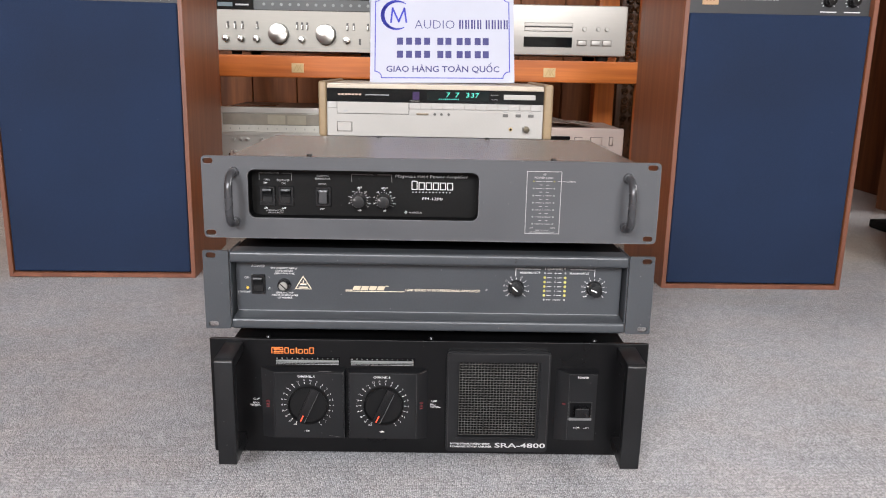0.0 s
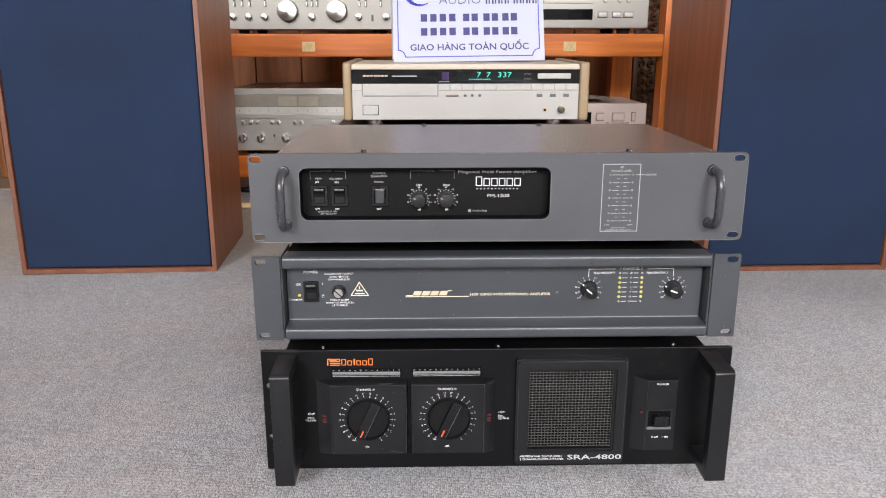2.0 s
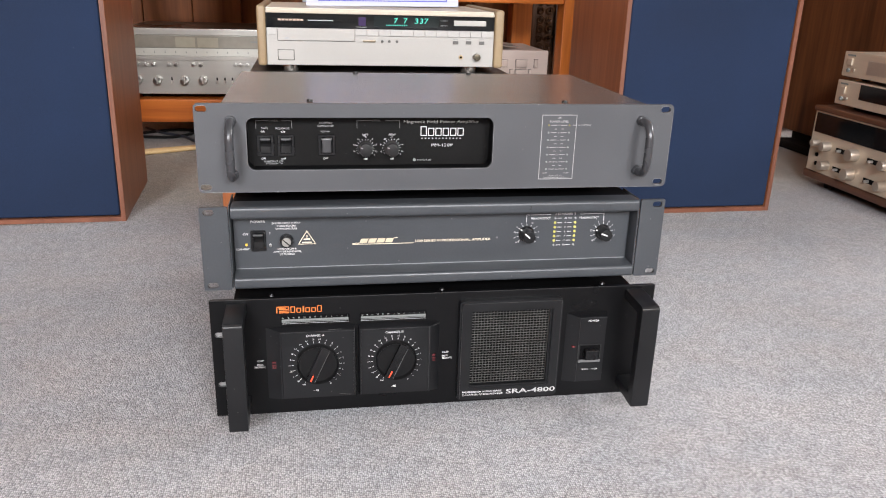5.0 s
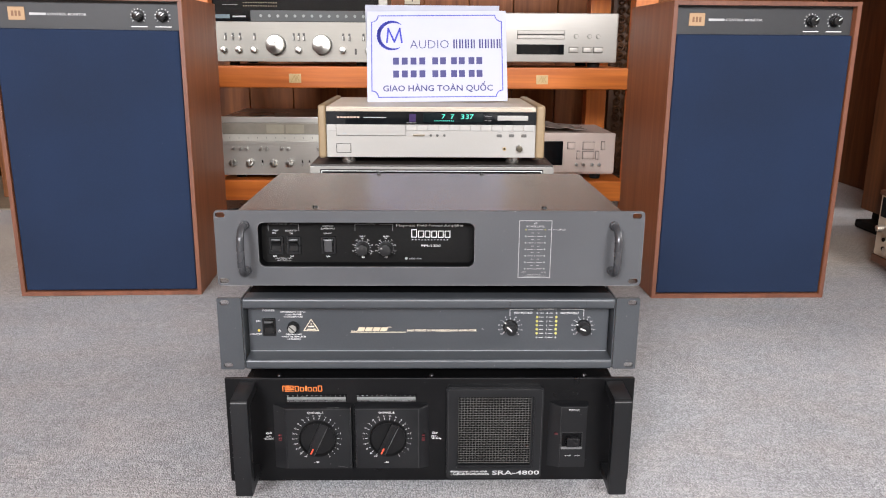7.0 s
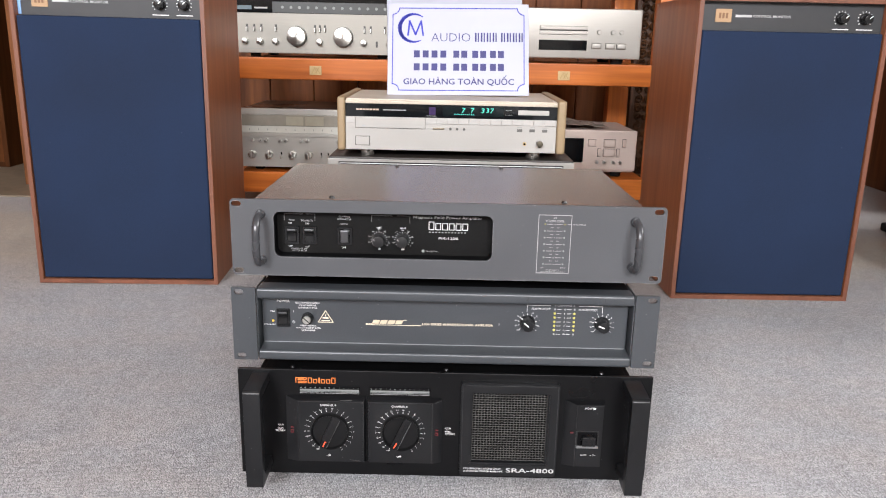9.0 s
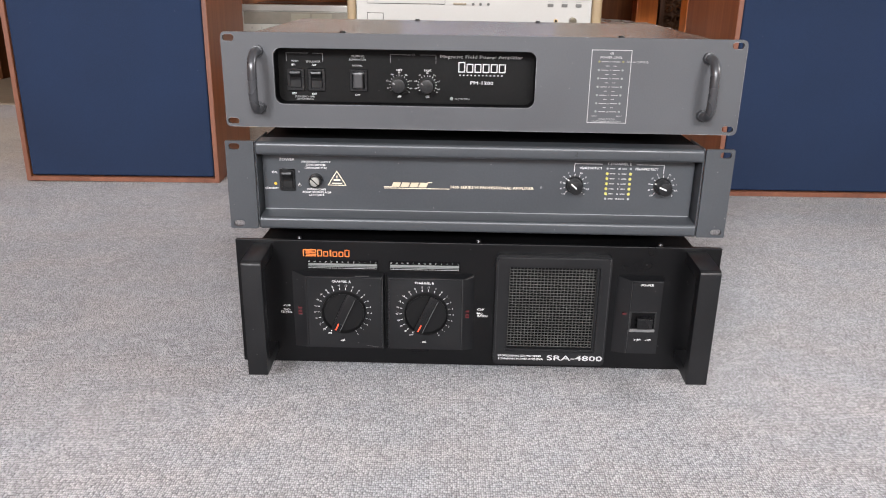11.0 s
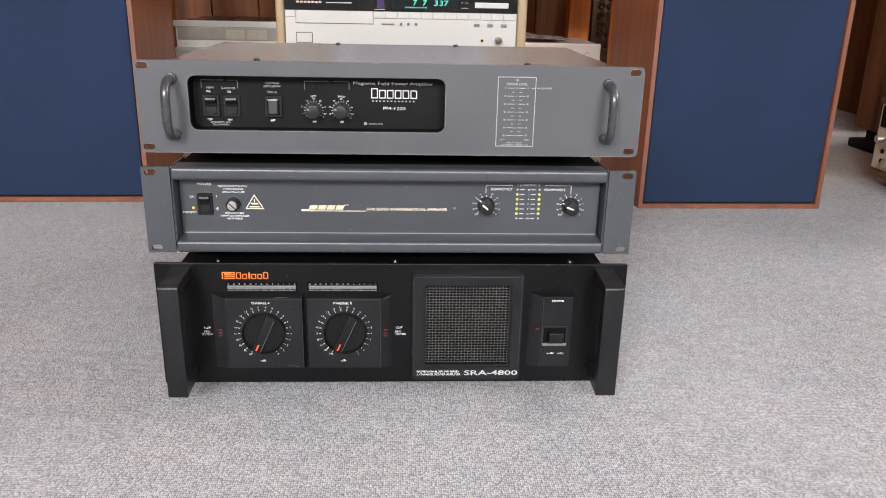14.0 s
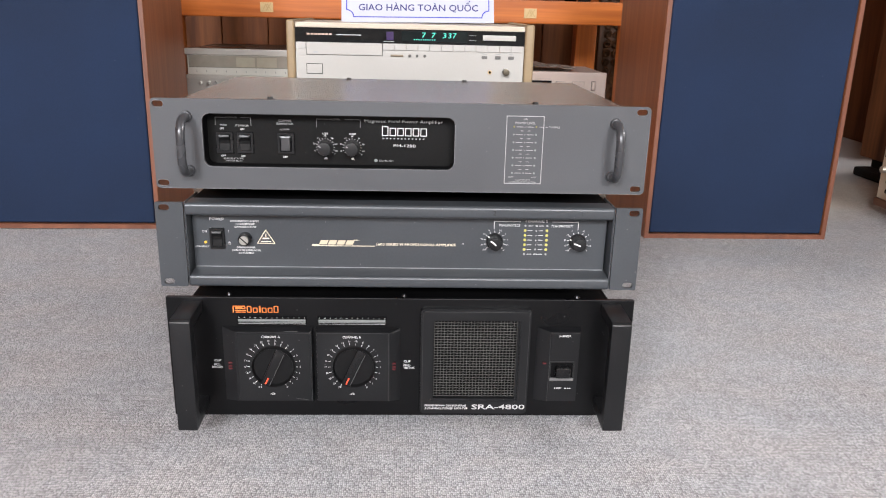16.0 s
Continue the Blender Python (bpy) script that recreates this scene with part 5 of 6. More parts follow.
# ---- the hardwood rack with its equipment ----
def hardwood_rack():
    F = 2.31
    rk = thing("equipment_rack", (0, 2.5, 0), "open orange hardwood equipment rack with brass plates on thick front rails", "rack")
    for x in (-0.678, 0.613):
        part("front_post", box(x, x + 0.065, F - 0.002, F + 0.063, 0.0, 0.95, 0.003), CHERRY_Z, rk)
    for x in (-0.800, 0.560):
        part("rear_post", box(x, x + 0.068, 2.69, 2.755, 0.0, 0.95, 0.003), CHERRY_Z, rk)
    for z0, z1 in ((0.056, 0.1185), (0.3925, 0.4545), (0.745, 0.807)):
        rail = part("front_rail", box(-0.6130, 0.6130, F, F + 0.055, z0, z1, 0.004), CHERRY, rk, "thick front rail")
        part("shelf_board", box(-0.6130, 0.6130, F + 0.0555, 2.689, z1 - 0.024, z1 - 0.0015, 0.001), CHERRY, rk)
        part("rear_rail", box(-0.7310, 0.5590, 2.700, 2.745, z0, z1 - 0.026, 0.002), CHERRY, rk)
        for x in (-0.3740, 0.3500):
            part("brass_plate", box(x - 0.0175, x + 0.0175, F - 0.0018, F, (z0 + z1) / 2 - 0.0165, (z0 + z1) / 2 + 0.0095, 0.0005), BRASS, rail, "small engraved brass plate")
            zc = (z0 + z1) / 2 - 0.0035
            bm = stroke([(x - 0.011, zc - 0.009), (x - 0.002, zc + 0.008), (x + 0.004, zc - 0.008)], 0.0018, F - 0.0021)
            bm = stroke([(x - 0.001, zc - 0.008), (x + 0.011, zc + 0.009)], 0.0018, F - 0.0021, bm)
            bm = stroke([(x + 0.002, zc + 0.008), (x + 0.012, zc - 0.008)], 0.0018, F - 0.0021, bm)
            part("engraving", bm, surface("engraved_brass", (0.31, 0.215, 0.10), 0.5, 0.6), rail)
    return rk


hardwood_rack()


def round_knob(parent, x, y, z, r, depth, material=TURNED, label=""):
    bm = cyl((x, y - depth / 2, z), "-y", r, depth, 28, r * 0.93, min(0.0012, r * 0.15))
    return part("knob", bm, material, parent, label, 35)


def lever(parent, x, y, z, h=0.012):
    bm = box(x - 0.0017, x + 0.0017, y - 0.011, y, z - h / 2, z + h / 2, 0.0008, segs=1)
    return part("lever", bm, KNOB, parent)


DIAL_GOLD = surface("gold_dial_figures", (0.14, 0.11, 0.06), 0.5)


def upper_receiver():
    Y, x0, x1 = 2.335, -0.612, -0.135
    rc = thing("stereo_receiver", ((x0 + x1) / 2, Y, 0.4545), "large silver stereo receiver with black tuning dial, on rack shelf", "receiver", "hi-fi units on the rack")
    part("case", box(x0 + 0.004, x1 + 0.028, Y + 0.012, 2.668, 0.4660, 0.6585, 0.002), SILVER, rc)
    part("front_panel", box(x0, x1 + 0.032, Y, Y + 0.012, 0.4665, 0.5790, 0.001), SILVER, rc, "brushed silver control panel")
    part("dial_glass", box(x0 + 0.003, x1 + 0.006, Y + 0.002, Y + 0.012, 0.5795, 0.6420, 0.001), GLASS, rc, "black tuning dial")
    part("dial_rim", box(x0, x1 + 0.032, Y - 0.001, Y + 0.012, 0.6424, 0.6600, 0.001), SILVER, rc)
    part("dial_rim", box(x1 + 0.0064, x1 + 0.032, Y - 0.001, Y + 0.012, 0.5793, 0.6422, 0.001), SILVER, rc)
    # row of small round preset lamps on a grey band under the dial
    part("dial_band", box(x0 + 0.112, x1 + 0.004, Y + 0.0005, Y + 0.002, 0.5800, 0.6110, 0.0004, segs=1), surface("grey_dial_band", (0.030, 0.033, 0.033), 0.3), rc, "grey band")
    for i in range(13):
        x = -0.4700 + i * 0.0247
        part("dial_lamp", cyl((x, Y, 0.5955), "-y", 0.0042, 0.002, 14), METER, rc, "", 40)
    part("dial_window", flat(x0 + 0.010, x0 + 0.052, 0.5880, 0.5990, Y + 0.0015), surface("pale_blue_window", (0.13, 0.17, 0.19), 0.2), rc, "pale blue window")
    part("lettering", flat(x0 + 0.060, x0 + 0.098, 0.5910, 0.5955, Y + 0.0015), PRINT_DIM, rc)
    # two rows of fine gold figures behind the dark glass
    for z in (0.6215, 0.6305):
        for i in range(14):
            x = -0.520 + i * 0.0072
            part("dial_mark", flat(x, x + 0.0042, z, z + 0.0026, Y + 0.0015), DIAL_GOLD, rc)
    part("dial_scale", flat(-0.580, -0.535, 0.6255, 0.6263, Y + 0.0015), PRINT_DIM, rc)
    for x in (-0.4300, -0.2950):
        k = round_knob(rc, x, Y, 0.5150, 0.0285, 0.022, TURNED, "large turned aluminium knob")
        part("knob_mark", stroke([(x, 0.533), (x, 0.540)], 0.0016, Y - 0.0224), METER, k)
        part("knob_seat", cyl((x, Y - 0.0006, 0.5150), "-y", 0.0292, 0.0012, 40), METER_DARK, k, "dark gap round the knob", 40)
    for x in (-0.5810, -0.5380, -0.4930, -0.3640, -0.2350, -0.160):
        round_knob(rc, x, Y, 0.5000, 0.0088, 0.018)
        lever(rc, x, Y, 0.5000, 0.016)
    for x in (-0.5750, -0.5540, -0.5330, -0.4910, -0.3770, -0.3625, -0.3480, -0.2330, -0.2150, -0.1740):
        part("lever_slot", flat(x - 0.0030, x + 0.0030, 0.5270, 0.5475, Y - 0.0004), METER_DARK, rc)
        lever(rc, x, Y, 0.5340)
    part("lever_slot", flat(-0.2005, -0.1945, 0.4880, 0.5050, Y - 0.0004), METER_DARK, rc)
    part("lettering", flat(x0 + 0.02, x1 - 0.02, 0.4780, 0.4786, Y - 0.0004), METER, rc)
    for x in (x0 + 0.05, x1 - 0.05):
        for yy in (2.375, 2.63):
            foot(rc, x, yy, 0.4545, 0.4664, 0.016)


def lower_receiver():
    Y, x0, x1 = 2.335, -0.612, -0.150
    rc = thing("stereo_receiver", ((x0 + x1) / 2, Y, 0.1185), "silver stereo receiver with a pale dial and rows of small knobs", "receiver", "hi-fi units on the rack")
    part("case", box(x0 + 0.004, x1 - 0.004, Y + 0.012, 2.668, 0.1300, 0.3040, 0.002), surface("brown_vinyl_cover", (0.045, 0.026, 0.016), 0.3), rc, "brown vinyl cover")
    part("front_panel", box(x0, x1, Y, Y + 0.012, 0.1305, 0.2220, 0.001), BRIGHT_SILVER, rc, "brushed silver control panel")
    part("key_ledge", box(x0, x1, Y - 0.004, Y + 0.012, 0.2224, 0.2335, 0.001), BRIGHT_SILVER, rc)
    part("dial_glass", box(x0 + 0.006, x1 - 0.006, Y - 0.001, Y + 0.012, 0.2339, 0.2880, 0.001), DIAL, rc, "pale tuning dial")
    part("upper_lip", box(x0, x1, Y - 0.004, Y + 0.012, 0.2884, 0.3060, 0.002), BRIGHT_SILVER, rc)
    part("dial_line", flat(x0 + 0.01, x1 - 0.01, 0.2540, 0.2552, Y - 0.0014), surface("dark_line", (0.1, 0.1, 0.09), 0.5), rc)
    # the dial's brown-grey reflection, painted as a flat darker band
    part("dial_shade", flat(x0 + 0.010, x1 - 0.010, 0.2552, 0.2870, Y - 0.0013), surface("painted_dial_reflection", (0.27, 0.25, 0.21), 0.2), rc, "brown-grey reflection painted on the upper dial")
    for a, b in ((-0.470, -0.418), (-0.412, -0.357)):
        part("dial_meter", flat(a, b, 0.2570, 0.2830, Y - 0.0016), surface("straw_meter", (0.33, 0.305, 0.235), 0.3), rc, "straw coloured meter")
    bm = None
    for i in range(16):
        x = x0 + 0.03 + i * 0.0275
        part("dial_mark", flat(x, x + 0.002, 0.2410, 0.2460, Y - 0.0014), METER, rc)
    part("lettering", flat(-0.27, -0.18, 0.2720, 0.2745, Y - 0.0014), METER, rc)
    for x in (-0.5740, -0.5230, -0.4515, -0.4025, -0.2670):
        k = round_knob(rc, x, Y, 0.1690, 0.0115, 0.020)
        lever(rc, x, Y - 0.012, 0.1705, 0.022)
    for x in (-0.5730, -0.5500, -0.5315, -0.4895, -0.4715, -0.4260, -0.4065, -0.3160, -0.3000, -0.2820, -0.2660):
        round_knob(rc, x, Y, 0.2112, 0.0052, 0.012)
    for x in (-0.4870, -0.3660, -0.3450, -0.3250, -0.3040):
        part("lever_slot", flat(x - 0.002, x + 0.002, 0.1610, 0.1760, Y - 0.0004), MATT, rc)
        lever(rc, x, Y, 0.1640, 0.008)
    for x in (x0 + 0.05, x1 - 0.05):
        for yy in (2.375, 2.63):
            foot(rc, x, yy, 0.1185, 0.1304, 0.016)


def rack_disc_player():
    Y, x0, x1 = 2.335, 0.135, 0.572
    cd = thing("disc_player", ((x0 + x1) / 2, Y, 0.4545), "champagne silver disc player with a slim drawer and dark window", "disc player", "hi-fi units on the rack")
    part("case", box(x0 + 0.003, x1 - 0.003, Y + 0.010, 2.62, 0.4690, 0.6080, 0.002), PLATINUM, cd)
    part("front_panel", box(x0, x1, Y, Y + 0.010, 0.4690, 0.6095, 0.004, segs=3), PLATINUM, cd, "", 40)
    part("drawer_gap", box(0.2757, 0.4153, Y - 0.0008, Y, 0.5357, 0.5598, 0.0004, segs=1), METER_DARK, cd)
    part("drawer", box(0.2765, 0.4145, Y - 0.006, Y, 0.5490, 0.5590, 0.002), PLATINUM, cd, "slim disc drawer")
    part("drawer_lip", box(0.2765, 0.4145, Y - 0.004, Y, 0.5365, 0.5465, 0.001), PLATINUM, cd)
    part("display_window", box(0.2750, 0.4150, Y - 0.0012, Y, 0.4920, 0.5205, 0.0006), GLASS, cd, "dark display window")
    for x in (0.4490, 0.4890, 0.5140):
        part("button_gap", cyl((x, Y - 0.0005, 0.5440), "-y", 0.0066, 0.001, 20), METER_DARK, cd, "", 40)
        part("round_button", cyl((x, Y - 0.0025, 0.5440), "-y", 0.0058, 0.005, 18, 0.0052), PLATINUM, cd, "", 40)
    for x in (0.4430, 0.4835, 0.5155):
        part("button_gap", box(x - 0.0143, x + 0.0143, Y - 0.0008, Y, 0.4972, 0.5138, 0.0004, segs=1), METER_DARK, cd)
        part("button", box(x - 0.0135, x + 0.0135, Y - 0.0065, Y, 0.4980, 0.5130, 0.003, segs=3), PLATINUM, cd, "", 40)
    for x in (x0 + 0.06, x1 - 0.06):
        for yy in (2.375, 2.58):
            foot(cd, x, yy, 0.4545, 0.4695, 0.02)


def cassette_deck():
    Y, x0, x1 = 2.335, 0.150, 0.585
    dk = thing("cassette_deck", ((x0 + x1) / 2, Y, 0.1185), "champagne cassette deck with a dark window and square buttons", "cassette deck", "hi-fi units on the rack")
    part("case", box(x0 + 0.003, x1 - 0.003, Y + 0.010, 2.62, 0.1350, 0.2600, 0.002), ROSE, dk)
    part("front_panel", box(x0, x1, Y, Y + 0.010, 0.1400, 0.2620, 0.004), ROSE, dk)
    part("cassette_window", box(0.3000, 0.4255, Y - 0.0015, Y, 0.1640, 0.2370, 0.0006), GLASS, dk, "dark cassette window")
    for x, z, w, h in ((0.4500, 0.2240, 0.011, 0.010), (0.5030, 0.2235, 0.017, 0.011), (0.5030, 0.1950, 0.017, 0.011), (0.5470, 0.2240, 0.005, 0.012), (0.4730, 0.1950, 0.004, 0.012), (0.5300, 0.1950, 0.004, 0.012)):
        part("button_gap", box(x - w - 0.0009, x + w + 0.0009, Y - 0.0008, Y, z - h - 0.0009, z + h + 0.0009, 0.0004, segs=1), METER_DARK, dk)
        part("button", box(x - w, x + w, Y - 0.0075, Y, z - h, z + h, 0.003, segs=3), ROSE, dk, "", 40)
    for x in (0.4680, 0.4890, 0.5170, 0.5375):
        round_knob(dk, x, Y, 0.1665, 0.0048, 0.010)
    for x in (x0 + 0.06, x1 - 0.05):
        for yy in (2.375, 2.58):
            foot(dk, x, yy, 0.1185, 0.1355, 0.018)


upper_receiver()
lower_receiver()
rack_disc_player()
cassette_deck()



def plastic_sheet():
    """A crumpled clear bag left on the cassette deck."""
    rs = random.Random(21)
    bm = bmesh.new()
    nx, ny = 14, 9
    grid = [[bm.verts.new((0.24 + 0.26 * i / (nx - 1) + rs.uniform(-0.006, 0.006), 2.365 + 0.16 * j / (ny - 1) + rs.uniform(-0.006, 0.006), 0.2685 + rs.uniform(0, 0.011) * math.sin(math.pi * (i + 0.5) / nx))) for j in range(ny)] for i in range(nx)]
    for i in range(nx - 1):
        for j in range(ny - 1):
            bm.faces.new((grid[i][j], grid[i + 1][j], grid[i + 1][j + 1], grid[i][j + 1]))
    made = bmesh.ops.extrude_face_region(bm, geom=bm.faces[:])
    bmesh.ops.translate(bm, verts=[v for v in made["geom"] if isinstance(v, bmesh.types.BMVert)], vec=(0, 0, 0.0009))
    ob = part("plastic_sheet", bm, surface("hazy_plastic", (0.36, 0.32, 0.28), 0.22, 0.0, 0.15, 60, 9), None, "", 30)
    tagged(ob, "crumpled hazy plastic sheet lying on the cassette deck", "plastic sheet")


plastic_sheet()

# bamboo sticks and loose leads on the floor below the rack
for a, b, c in (((-0.66, 2.085), (-0.10, 2.355), 0.006), ((-0.68, 2.110), (-0.06, 2.365), 0.0055)):
    t = thing("bamboo_stick", ((a[0] + b[0]) / 2, (a[1] + b[1]) / 2, 0), "thin pale bamboo stick lying on the carpet", "stick", "sticks under the rack")
    pts = [(a[0] + (b[0] - a[0]) * i / 8, a[1] + (b[1] - a[1]) * i / 8, c + 0.0003) for i in range(9)]
    part("shaft", sweep(pts, c, 10), BAMBOO, t, "", 50)


def lead(label, pts, r, material):
    bm, n = [], len(pts)
    for i in range(n - 1):
        p0, p1, p2, p3 = (Vector(pts[max(i - 1, 0)]), Vector(pts[i]), Vector(pts[i + 1]), Vector(pts[min(i + 2, n - 1)]))
        for j in range(6):
            t = j / 6
            bm.append(0.5 * (2 * p1 + (p2 - p0) * t + (2 * p0 - 5 * p1 + 4 * p2 - p3) * t * t + (3 * p1 - p0 - 3 * p2 + p3) * t ** 3))
    bm.append(Vector(pts[-1]))
    ob = part("power_lead", sweep(bm, r, 8), material, None, "", 60)
    return tagged(ob, label, "cable", "leads under the rack")


lead("dark blue mains lead lying loosely on the carpet", [(-0.60, 2.50, 0.006), (-0.54, 2.42, 0.006), (-0.47, 2.36, 0.006), (-0.42, 2.275, 0.006), (-0.38, 2.30, 0.006), (-0.30, 2.42, 0.006)], 0.0036, CABLE)
lead("black lead curled beneath the rack", [(-0.62, 2.40, 0.005), (-0.52, 2.47, 0.005), (-0.45, 2.44, 0.005), (-0.50, 2.36, 0.005), (-0.60, 2.37, 0.005)], 0.004, RUBBER)
lead("white lead wound into a small coil", [(-0.318 + (0.0125 - 0.0003 * i) * math.cos(i * 0.9), 2.352 + (0.008 - 0.0002 * i) * math.sin(i * 0.9) + 0.0006 * i, 0.0140 + (0.0115 - 0.0003 * i) * math.sin(i * 0.9)) for i in range(20)], 0.0030, WHITE_PLASTIC)


# ---- carved column behind the rack ----
def carved_column():
    x0, x1, y0 = 0.668, 0.770, 2.83
    cc = thing("carved_column", (0.72, y0, 0), "dark carved wooden column with scroll openwork", "column")
    for a, b in ((x0, x0 + 0.016), (x1 - 0.016, x1)):
        part("upright", box(a, b, y0, y0 + 0.04, 0.0, 1.6, 0.002), CARVED, cc)
    part("back_board", box(x0 + 0.016, x1 - 0.016, y0 + 0.028, y0 + 0.036, 0.0, 1.6), CARVED, cc)
    part("plinth", box(x0 - 0.01, x1 + 0.01, y0 - 0.012, y0 + 0.06, 0.0, 0.05, 0.004), CARVED, cc)
    xm = (x0 + x1) / 2
    for i in range(96):
        z = 0.072 + (i // 2) * 0.0315
        s = 1 if i % 2 else -1
        pts = []
        for j in range(16):
            a = j * 0.52 + 0.7 * (i // 2 % 3)
            r = 0.0150 - 0.0007 * j
            pts.append((xm + s * (0.0165 + r * math.cos(a)), y0 + 0.014 - 0.004 * math.sin(j * 0.5), z + r * math.sin(a)))
        part("scroll", sweep(pts, 0.0036, 6), CARVED, cc, "", 50)


carved_column()


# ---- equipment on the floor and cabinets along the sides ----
def fit_to_view(ob):
    """Shrinks a side stack unit 4.3 per cent towards the camera's place at 4.2 s, to fit that view."""
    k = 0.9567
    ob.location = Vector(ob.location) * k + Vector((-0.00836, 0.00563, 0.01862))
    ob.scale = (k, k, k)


def wood_case_receiver():
    """Its front faces west; it is drawn along y."""
    X, ya, yb = 1.147, 1.842, 1.392
    rc = thing("stereo_receiver", (X + 0.16, (ya + yb) / 2, 0), "champagne stereo receiver in a red-brown wooden case on the carpet", "receiver", "hi-fi units at the side")
    D = 0.33
    part("case", box(X + 0.012, X + D, yb + 0.004, ya - 0.004, 0.0205, 0.1700, 0.003), CASE_WOOD, rc)
    part("case_top", box(X - 0.004, X + D + 0.004, yb - 0.004, ya + 0.004, 0.1702, 0.1830, 0.003), CASE_WOOD, rc, "red-brown wooden top")
    part("case_base", box(X - 0.004, X + D + 0.004, yb - 0.004, ya + 0.004, 0.0020, 0.0203, 0.003), CASE_WOOD, rc)
    part("front_panel", box(X, X + 0.012, yb, ya, 0.0210, 0.1695, 0.001), CHAMPAGNE_Y, rc, "champagne control panel")
    part("dial_glass", box(X - 0.002, X, yb + 0.006, ya - 0.008, 0.1180, 0.1665, 0.0006), GLASS, rc, "black tuning dial")
    for y, z, r in ((1.8080, 0.0930, 0.0085), (1.7700, 0.0920, 0.0120), (1.6700, 0.0920, 0.0150), (1.56, 0.092, 0.012), (1.47, 0.092, 0.018), (1.7640, 0.0455, 0.0120), (1.6720, 0.0455, 0.0150), (1.56, 0.0455, 0.012), (1.47, 0.0455, 0.012)):
        part("knob", cyl((X - 0.011, y, z), "-x", r, 0.022, 26, r * 0.92, 0.001), CHAMPAGNE, rc, "turned champagne knob", 35)
    for y, z in ((1.8085, 0.0640), (1.8060, 0.0420)):
        part("socket", cyl((X - 0.001, y, z), "-x", 0.0052, 0.003, 18), MATT, rc, "", 40)
    for y, z in ((1.7230, 0.0900), (1.7230, 0.0440), (1.61, 0.09), (1.61, 0.044)):
        part("lever_slot", box(X - 0.0012, X, y - 0.018, y + 0.018, z - 0.0055, z + 0.0055, 0.0005, segs=1), MATT, rc)
        part("lever", box(X - 0.012, X, y - 0.003, y + 0.003, z - 0.003, z + 0.003, 0.0008, segs=1), KNOB, rc)
    for y in (yb + 0.05, ya - 0.05):
        for x in (X + 0.04, X + D - 0.05):
            foot(rc, x, y, -0.0194, 0.0022, 0.016)
    fit_to_view(rc)


def side_unit(name, label, X, ya, yb, z0, z1, window, base):
    un = thing(name, (X + 0.14, (ya + yb) / 2, base), label, "hi-fi unit", "hi-fi units at the side")
    D = 0.27
    part("case", box(X + 0.008, X + D, yb + 0.003, ya - 0.003, z0 + 0.001, z1 - 0.001, 0.002), CHAMPAGNE_Y, un)
    part("front_panel", box(X, X + 0.0085, yb, ya, z0, z1, 0.002), CHAMPAGNE_Y, un)
    wy0, wy1, wz0, wz1, m = window
    part("window", box(X - 0.0015, X, wy1, wy0, wz0, wz1, 0.0006), m, un, "front window")
    zc = (z0 + z1) / 2
    part("button", box(X - 0.004, X, ya - 0.034, ya - 0.018, zc - 0.002, zc + 0.014, 0.001), CHAMPAGNE_Y, un)
    part("button", cyl((X - 0.002, ya - 0.024, zc - 0.014), "-x", 0.0045, 0.004, 16), METER, un, "", 40)
    part("button", cyl((X - 0.002, ya - 0.042, zc - 0.012), "-x", 0.0045, 0.004, 16), CHAMPAGNE, un, "", 40)
    part("lettering", box(X - 0.0006, X, ya - 0.04, ya - 0.012, z1 - 0.010, z1 - 0.006), METER, un)
    for y in (yb + 0.04, ya - 0.04):
        for x in (X + 0.04, X + D - 0.05):
            foot(un, x, y, base, z0 + 0.0012, 0.012)
    fit_to_view(un)


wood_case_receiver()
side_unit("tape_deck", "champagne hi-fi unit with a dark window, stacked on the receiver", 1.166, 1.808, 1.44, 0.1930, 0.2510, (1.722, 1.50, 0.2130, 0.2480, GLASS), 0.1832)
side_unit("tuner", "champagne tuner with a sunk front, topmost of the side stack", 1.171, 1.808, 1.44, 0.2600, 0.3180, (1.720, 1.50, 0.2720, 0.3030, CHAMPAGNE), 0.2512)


def tall_cabinet(name, at, w, d, h, base, label, timber=BROWN):
    """A tall timber loudspeaker or cupboard on a black plinth, built round its own base centre."""
    cb = thing(name, (0, 0, 0), label, "cabinet")
    part("side_panel", box(-w / 2, -w / 2 + 0.02, -d / 2, d / 2, base, h, 0.003), timber, cb)
    part("side_panel", box(w / 2 - 0.02, w / 2, -d / 2, d / 2, base, h, 0.003), timber, cb)
    part("top_panel", box(-w / 2 + 0.02, w / 2 - 0.02, -d / 2, d / 2, h - 0.02, h - 0.001, 0.002), timber, cb)
    part("bottom_panel", box(-w / 2 + 0.02, w / 2 - 0.02, -d / 2, d / 2, base + 0.001, base + 0.02, 0.002), timber, cb)
    part("front_panel", box(-w / 2 + 0.02, w / 2 - 0.02, -d / 2 + 0.004, -d / 2 + 0.024, base + 0.02, h - 0.02), timber, cb)
    part("back_panel", box(-w / 2 + 0.02, w / 2 - 0.02, d / 2 - 0.02, d / 2 - 0.004, base + 0.02, h - 0.02), timber, cb)
    if base > 0.01:
        part("plinth", box(-w / 2 + 0.02, w / 2 - 0.02, -d / 2 + 0.04, d / 2 - 0.03, 0.026, base, 0.002), RUBBER, cb, "black plinth")
        part("base_plate", box(-w / 2 - 0.025, w / 2 - 0.01, -d / 2 + 0.02, d / 2 - 0.02, 0, 0.026, 0.008), RUBBER, cb, "black base plate")
    cb.matrix_basis = at
    return cb


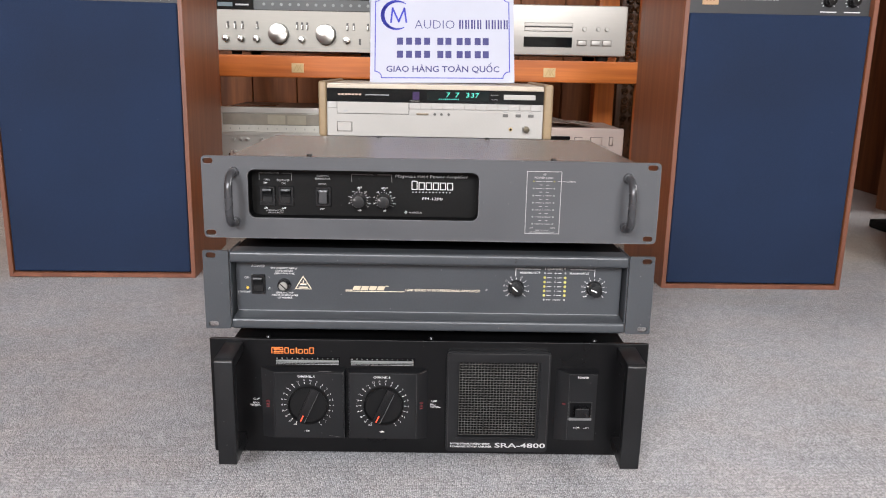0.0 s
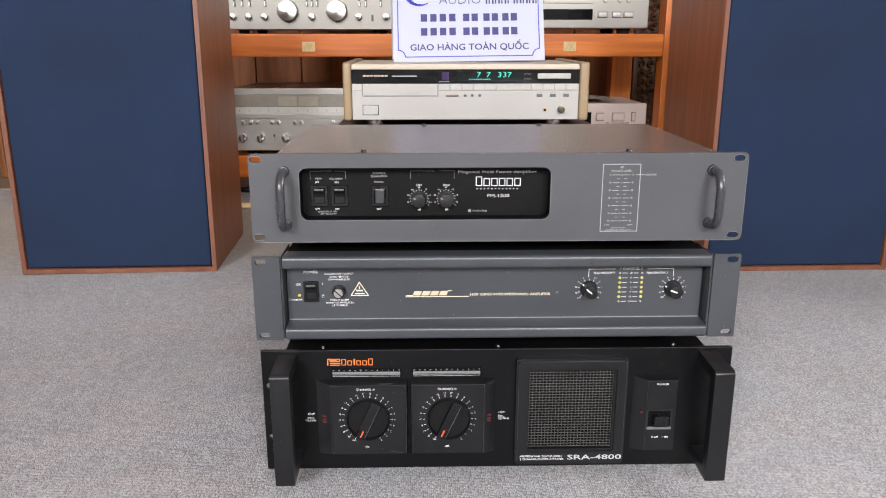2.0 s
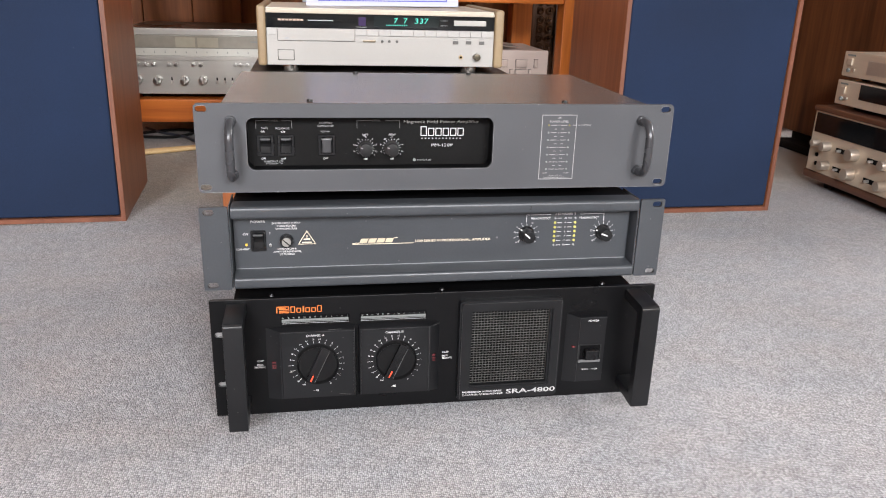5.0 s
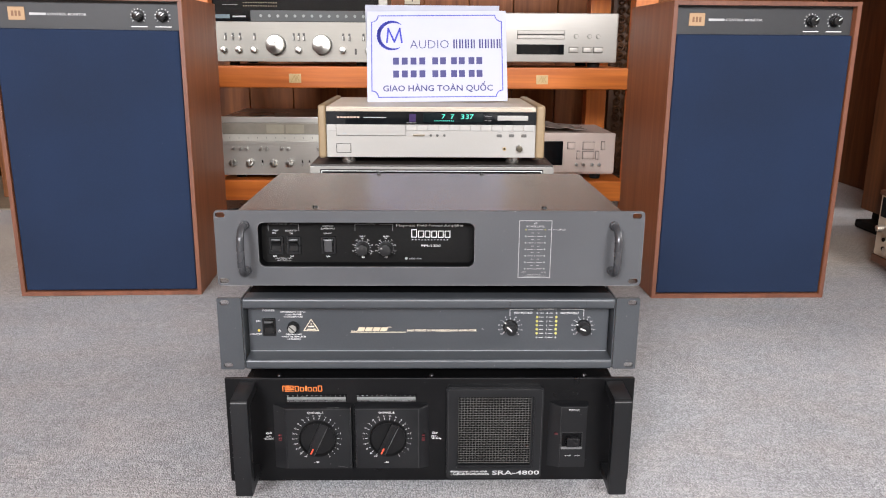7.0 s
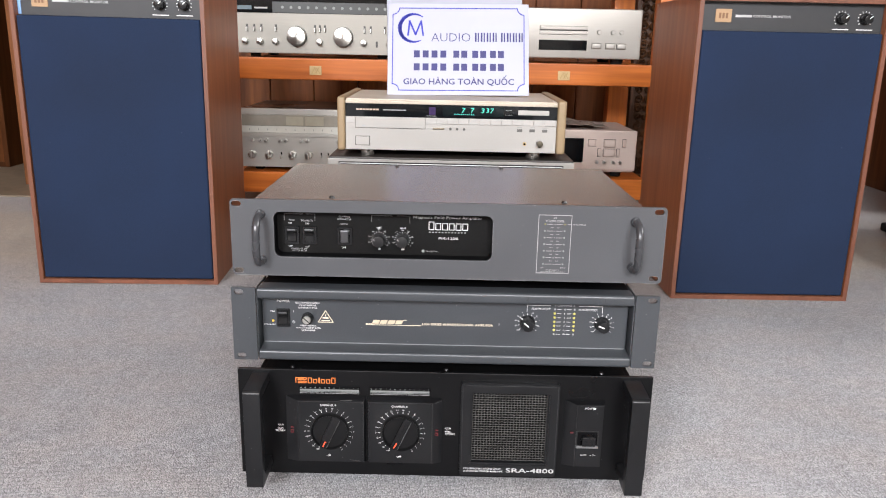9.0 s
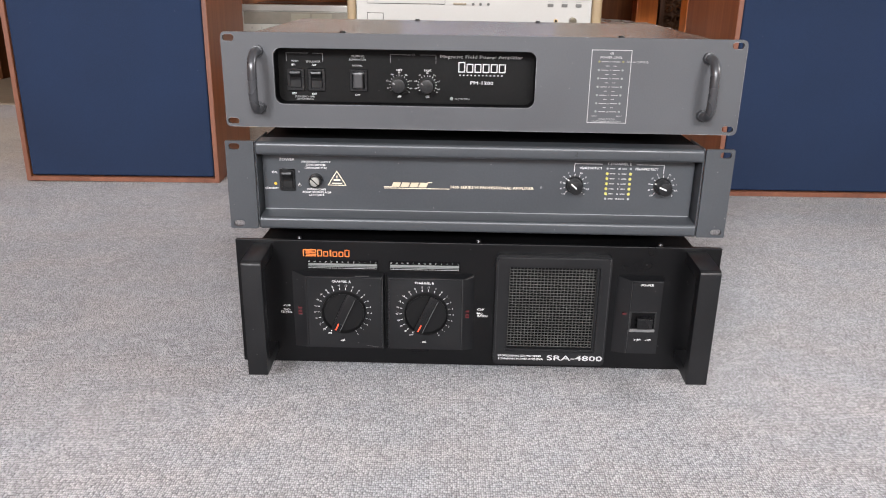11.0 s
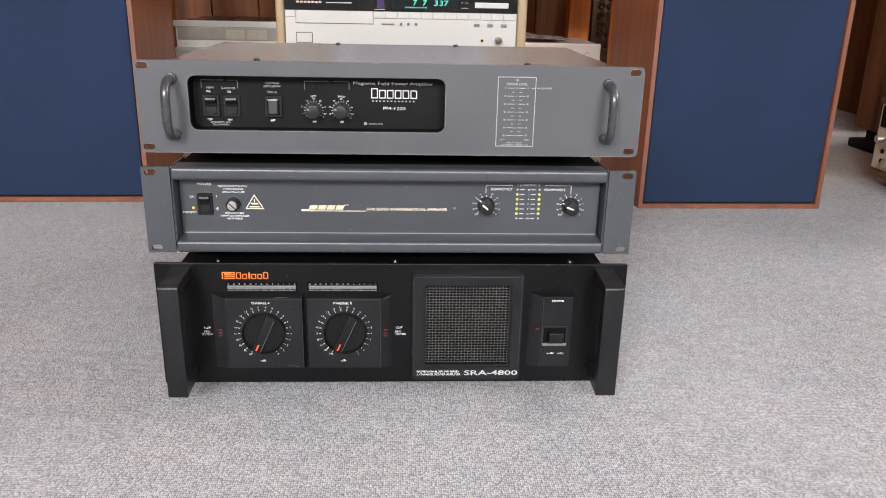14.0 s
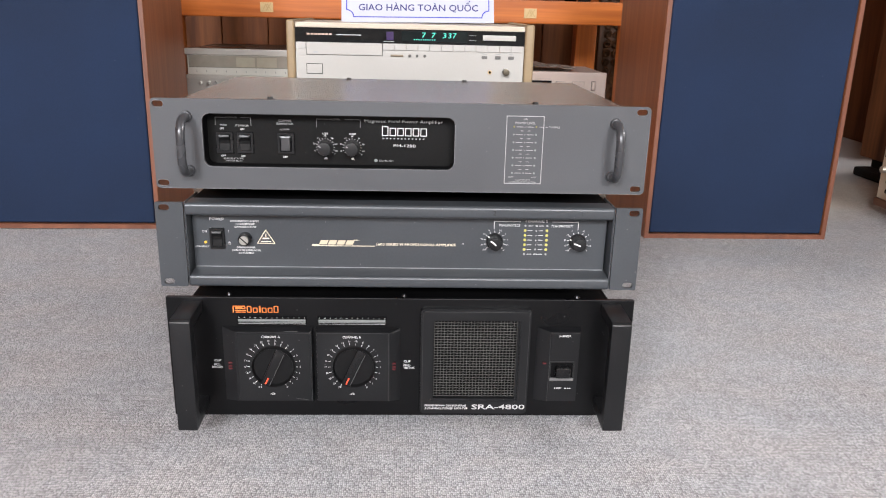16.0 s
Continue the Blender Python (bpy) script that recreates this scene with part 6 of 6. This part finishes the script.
tall_cabinet("tall_cabinet", pose(1.547, 2.050, 0, 0, 0, 1.5), 0.46, 0.39, 1.25, 0.052, "dark brown timber cabinet standing on a low black plinth")
tall_cabinet("tall_cabinet", pose(1.80, 1.54, 0, 0, 0, 2), 0.46, 0.55, 1.35, 0.0, "dark brown timber cabinet close behind the side stack")
tall_cabinet("tall_cabinet", pose(1.94, 2.84, 0, 0, 0, 0), 0.58, 0.88, 1.9, 0.0, "dark brown timber cupboard against the panelled wall")
tall_cabinet("tall_cabinet", pose(-1.20, 2.825, 0.004, 0, 0, -1), 0.46, 0.42, 1.2, 0.0, "reddish dark timber cabinet standing behind the loudspeaker", RED_TIMBER)
tall_cabinet("tall_cabinet", pose(-1.98, 3.12, 0.004, 0, 0, 0), 0.60, 0.30, 1.9, 0.0, "very dark timber cupboard against the panelled wall", DARK_TIMBER)


# ---- small things on the panelled wall ----
def wall_plate():
    wp = thing("wall_plate", (-0.05, 3.29, 0.72), "small beige plastic plate fixed on the timber panelling", "wall plate")
    part("plate", box(-0.081, -0.019, 3.284, 3.2945, 0.676, 0.768, 0.002), surface("aged_beige_plastic", (0.46, 0.41, 0.31), 0.5), wp)
    for z in (0.690, 0.754):
        part("screw", cyl((-0.05, 3.2835, z), "-y", 0.0035, 0.002, 14, 0.0028), STEEL, wp, "", 40)


def wall_frame():
    wf = thing("wall_frame", (1.44, 3.28, 1.0), "pale wooden frame hanging on the dark timber panelling", "frame")
    pale = wood("pale_frame_wood", (0.30, 0.20, 0.11), (0.46, 0.33, 0.2), "x", 0.5)
    for a, b, c, d in ((1.19, 1.70, 0.712, 0.734), (1.19, 1.70, 1.296, 1.318), (1.19, 1.212, 0.7345, 1.2955), (1.678, 1.70, 0.7345, 1.2955)):
        part("frame_rail", box(a, b, 3.272, 3.2945, c, d, 0.003), pale, wf)
    part("panel", box(1.2125, 1.6775, 3.284, 3.2945, 0.7345, 1.2955), DARK_TIMBER, wf, "dark inner panel")


wall_plate()
wall_frame()
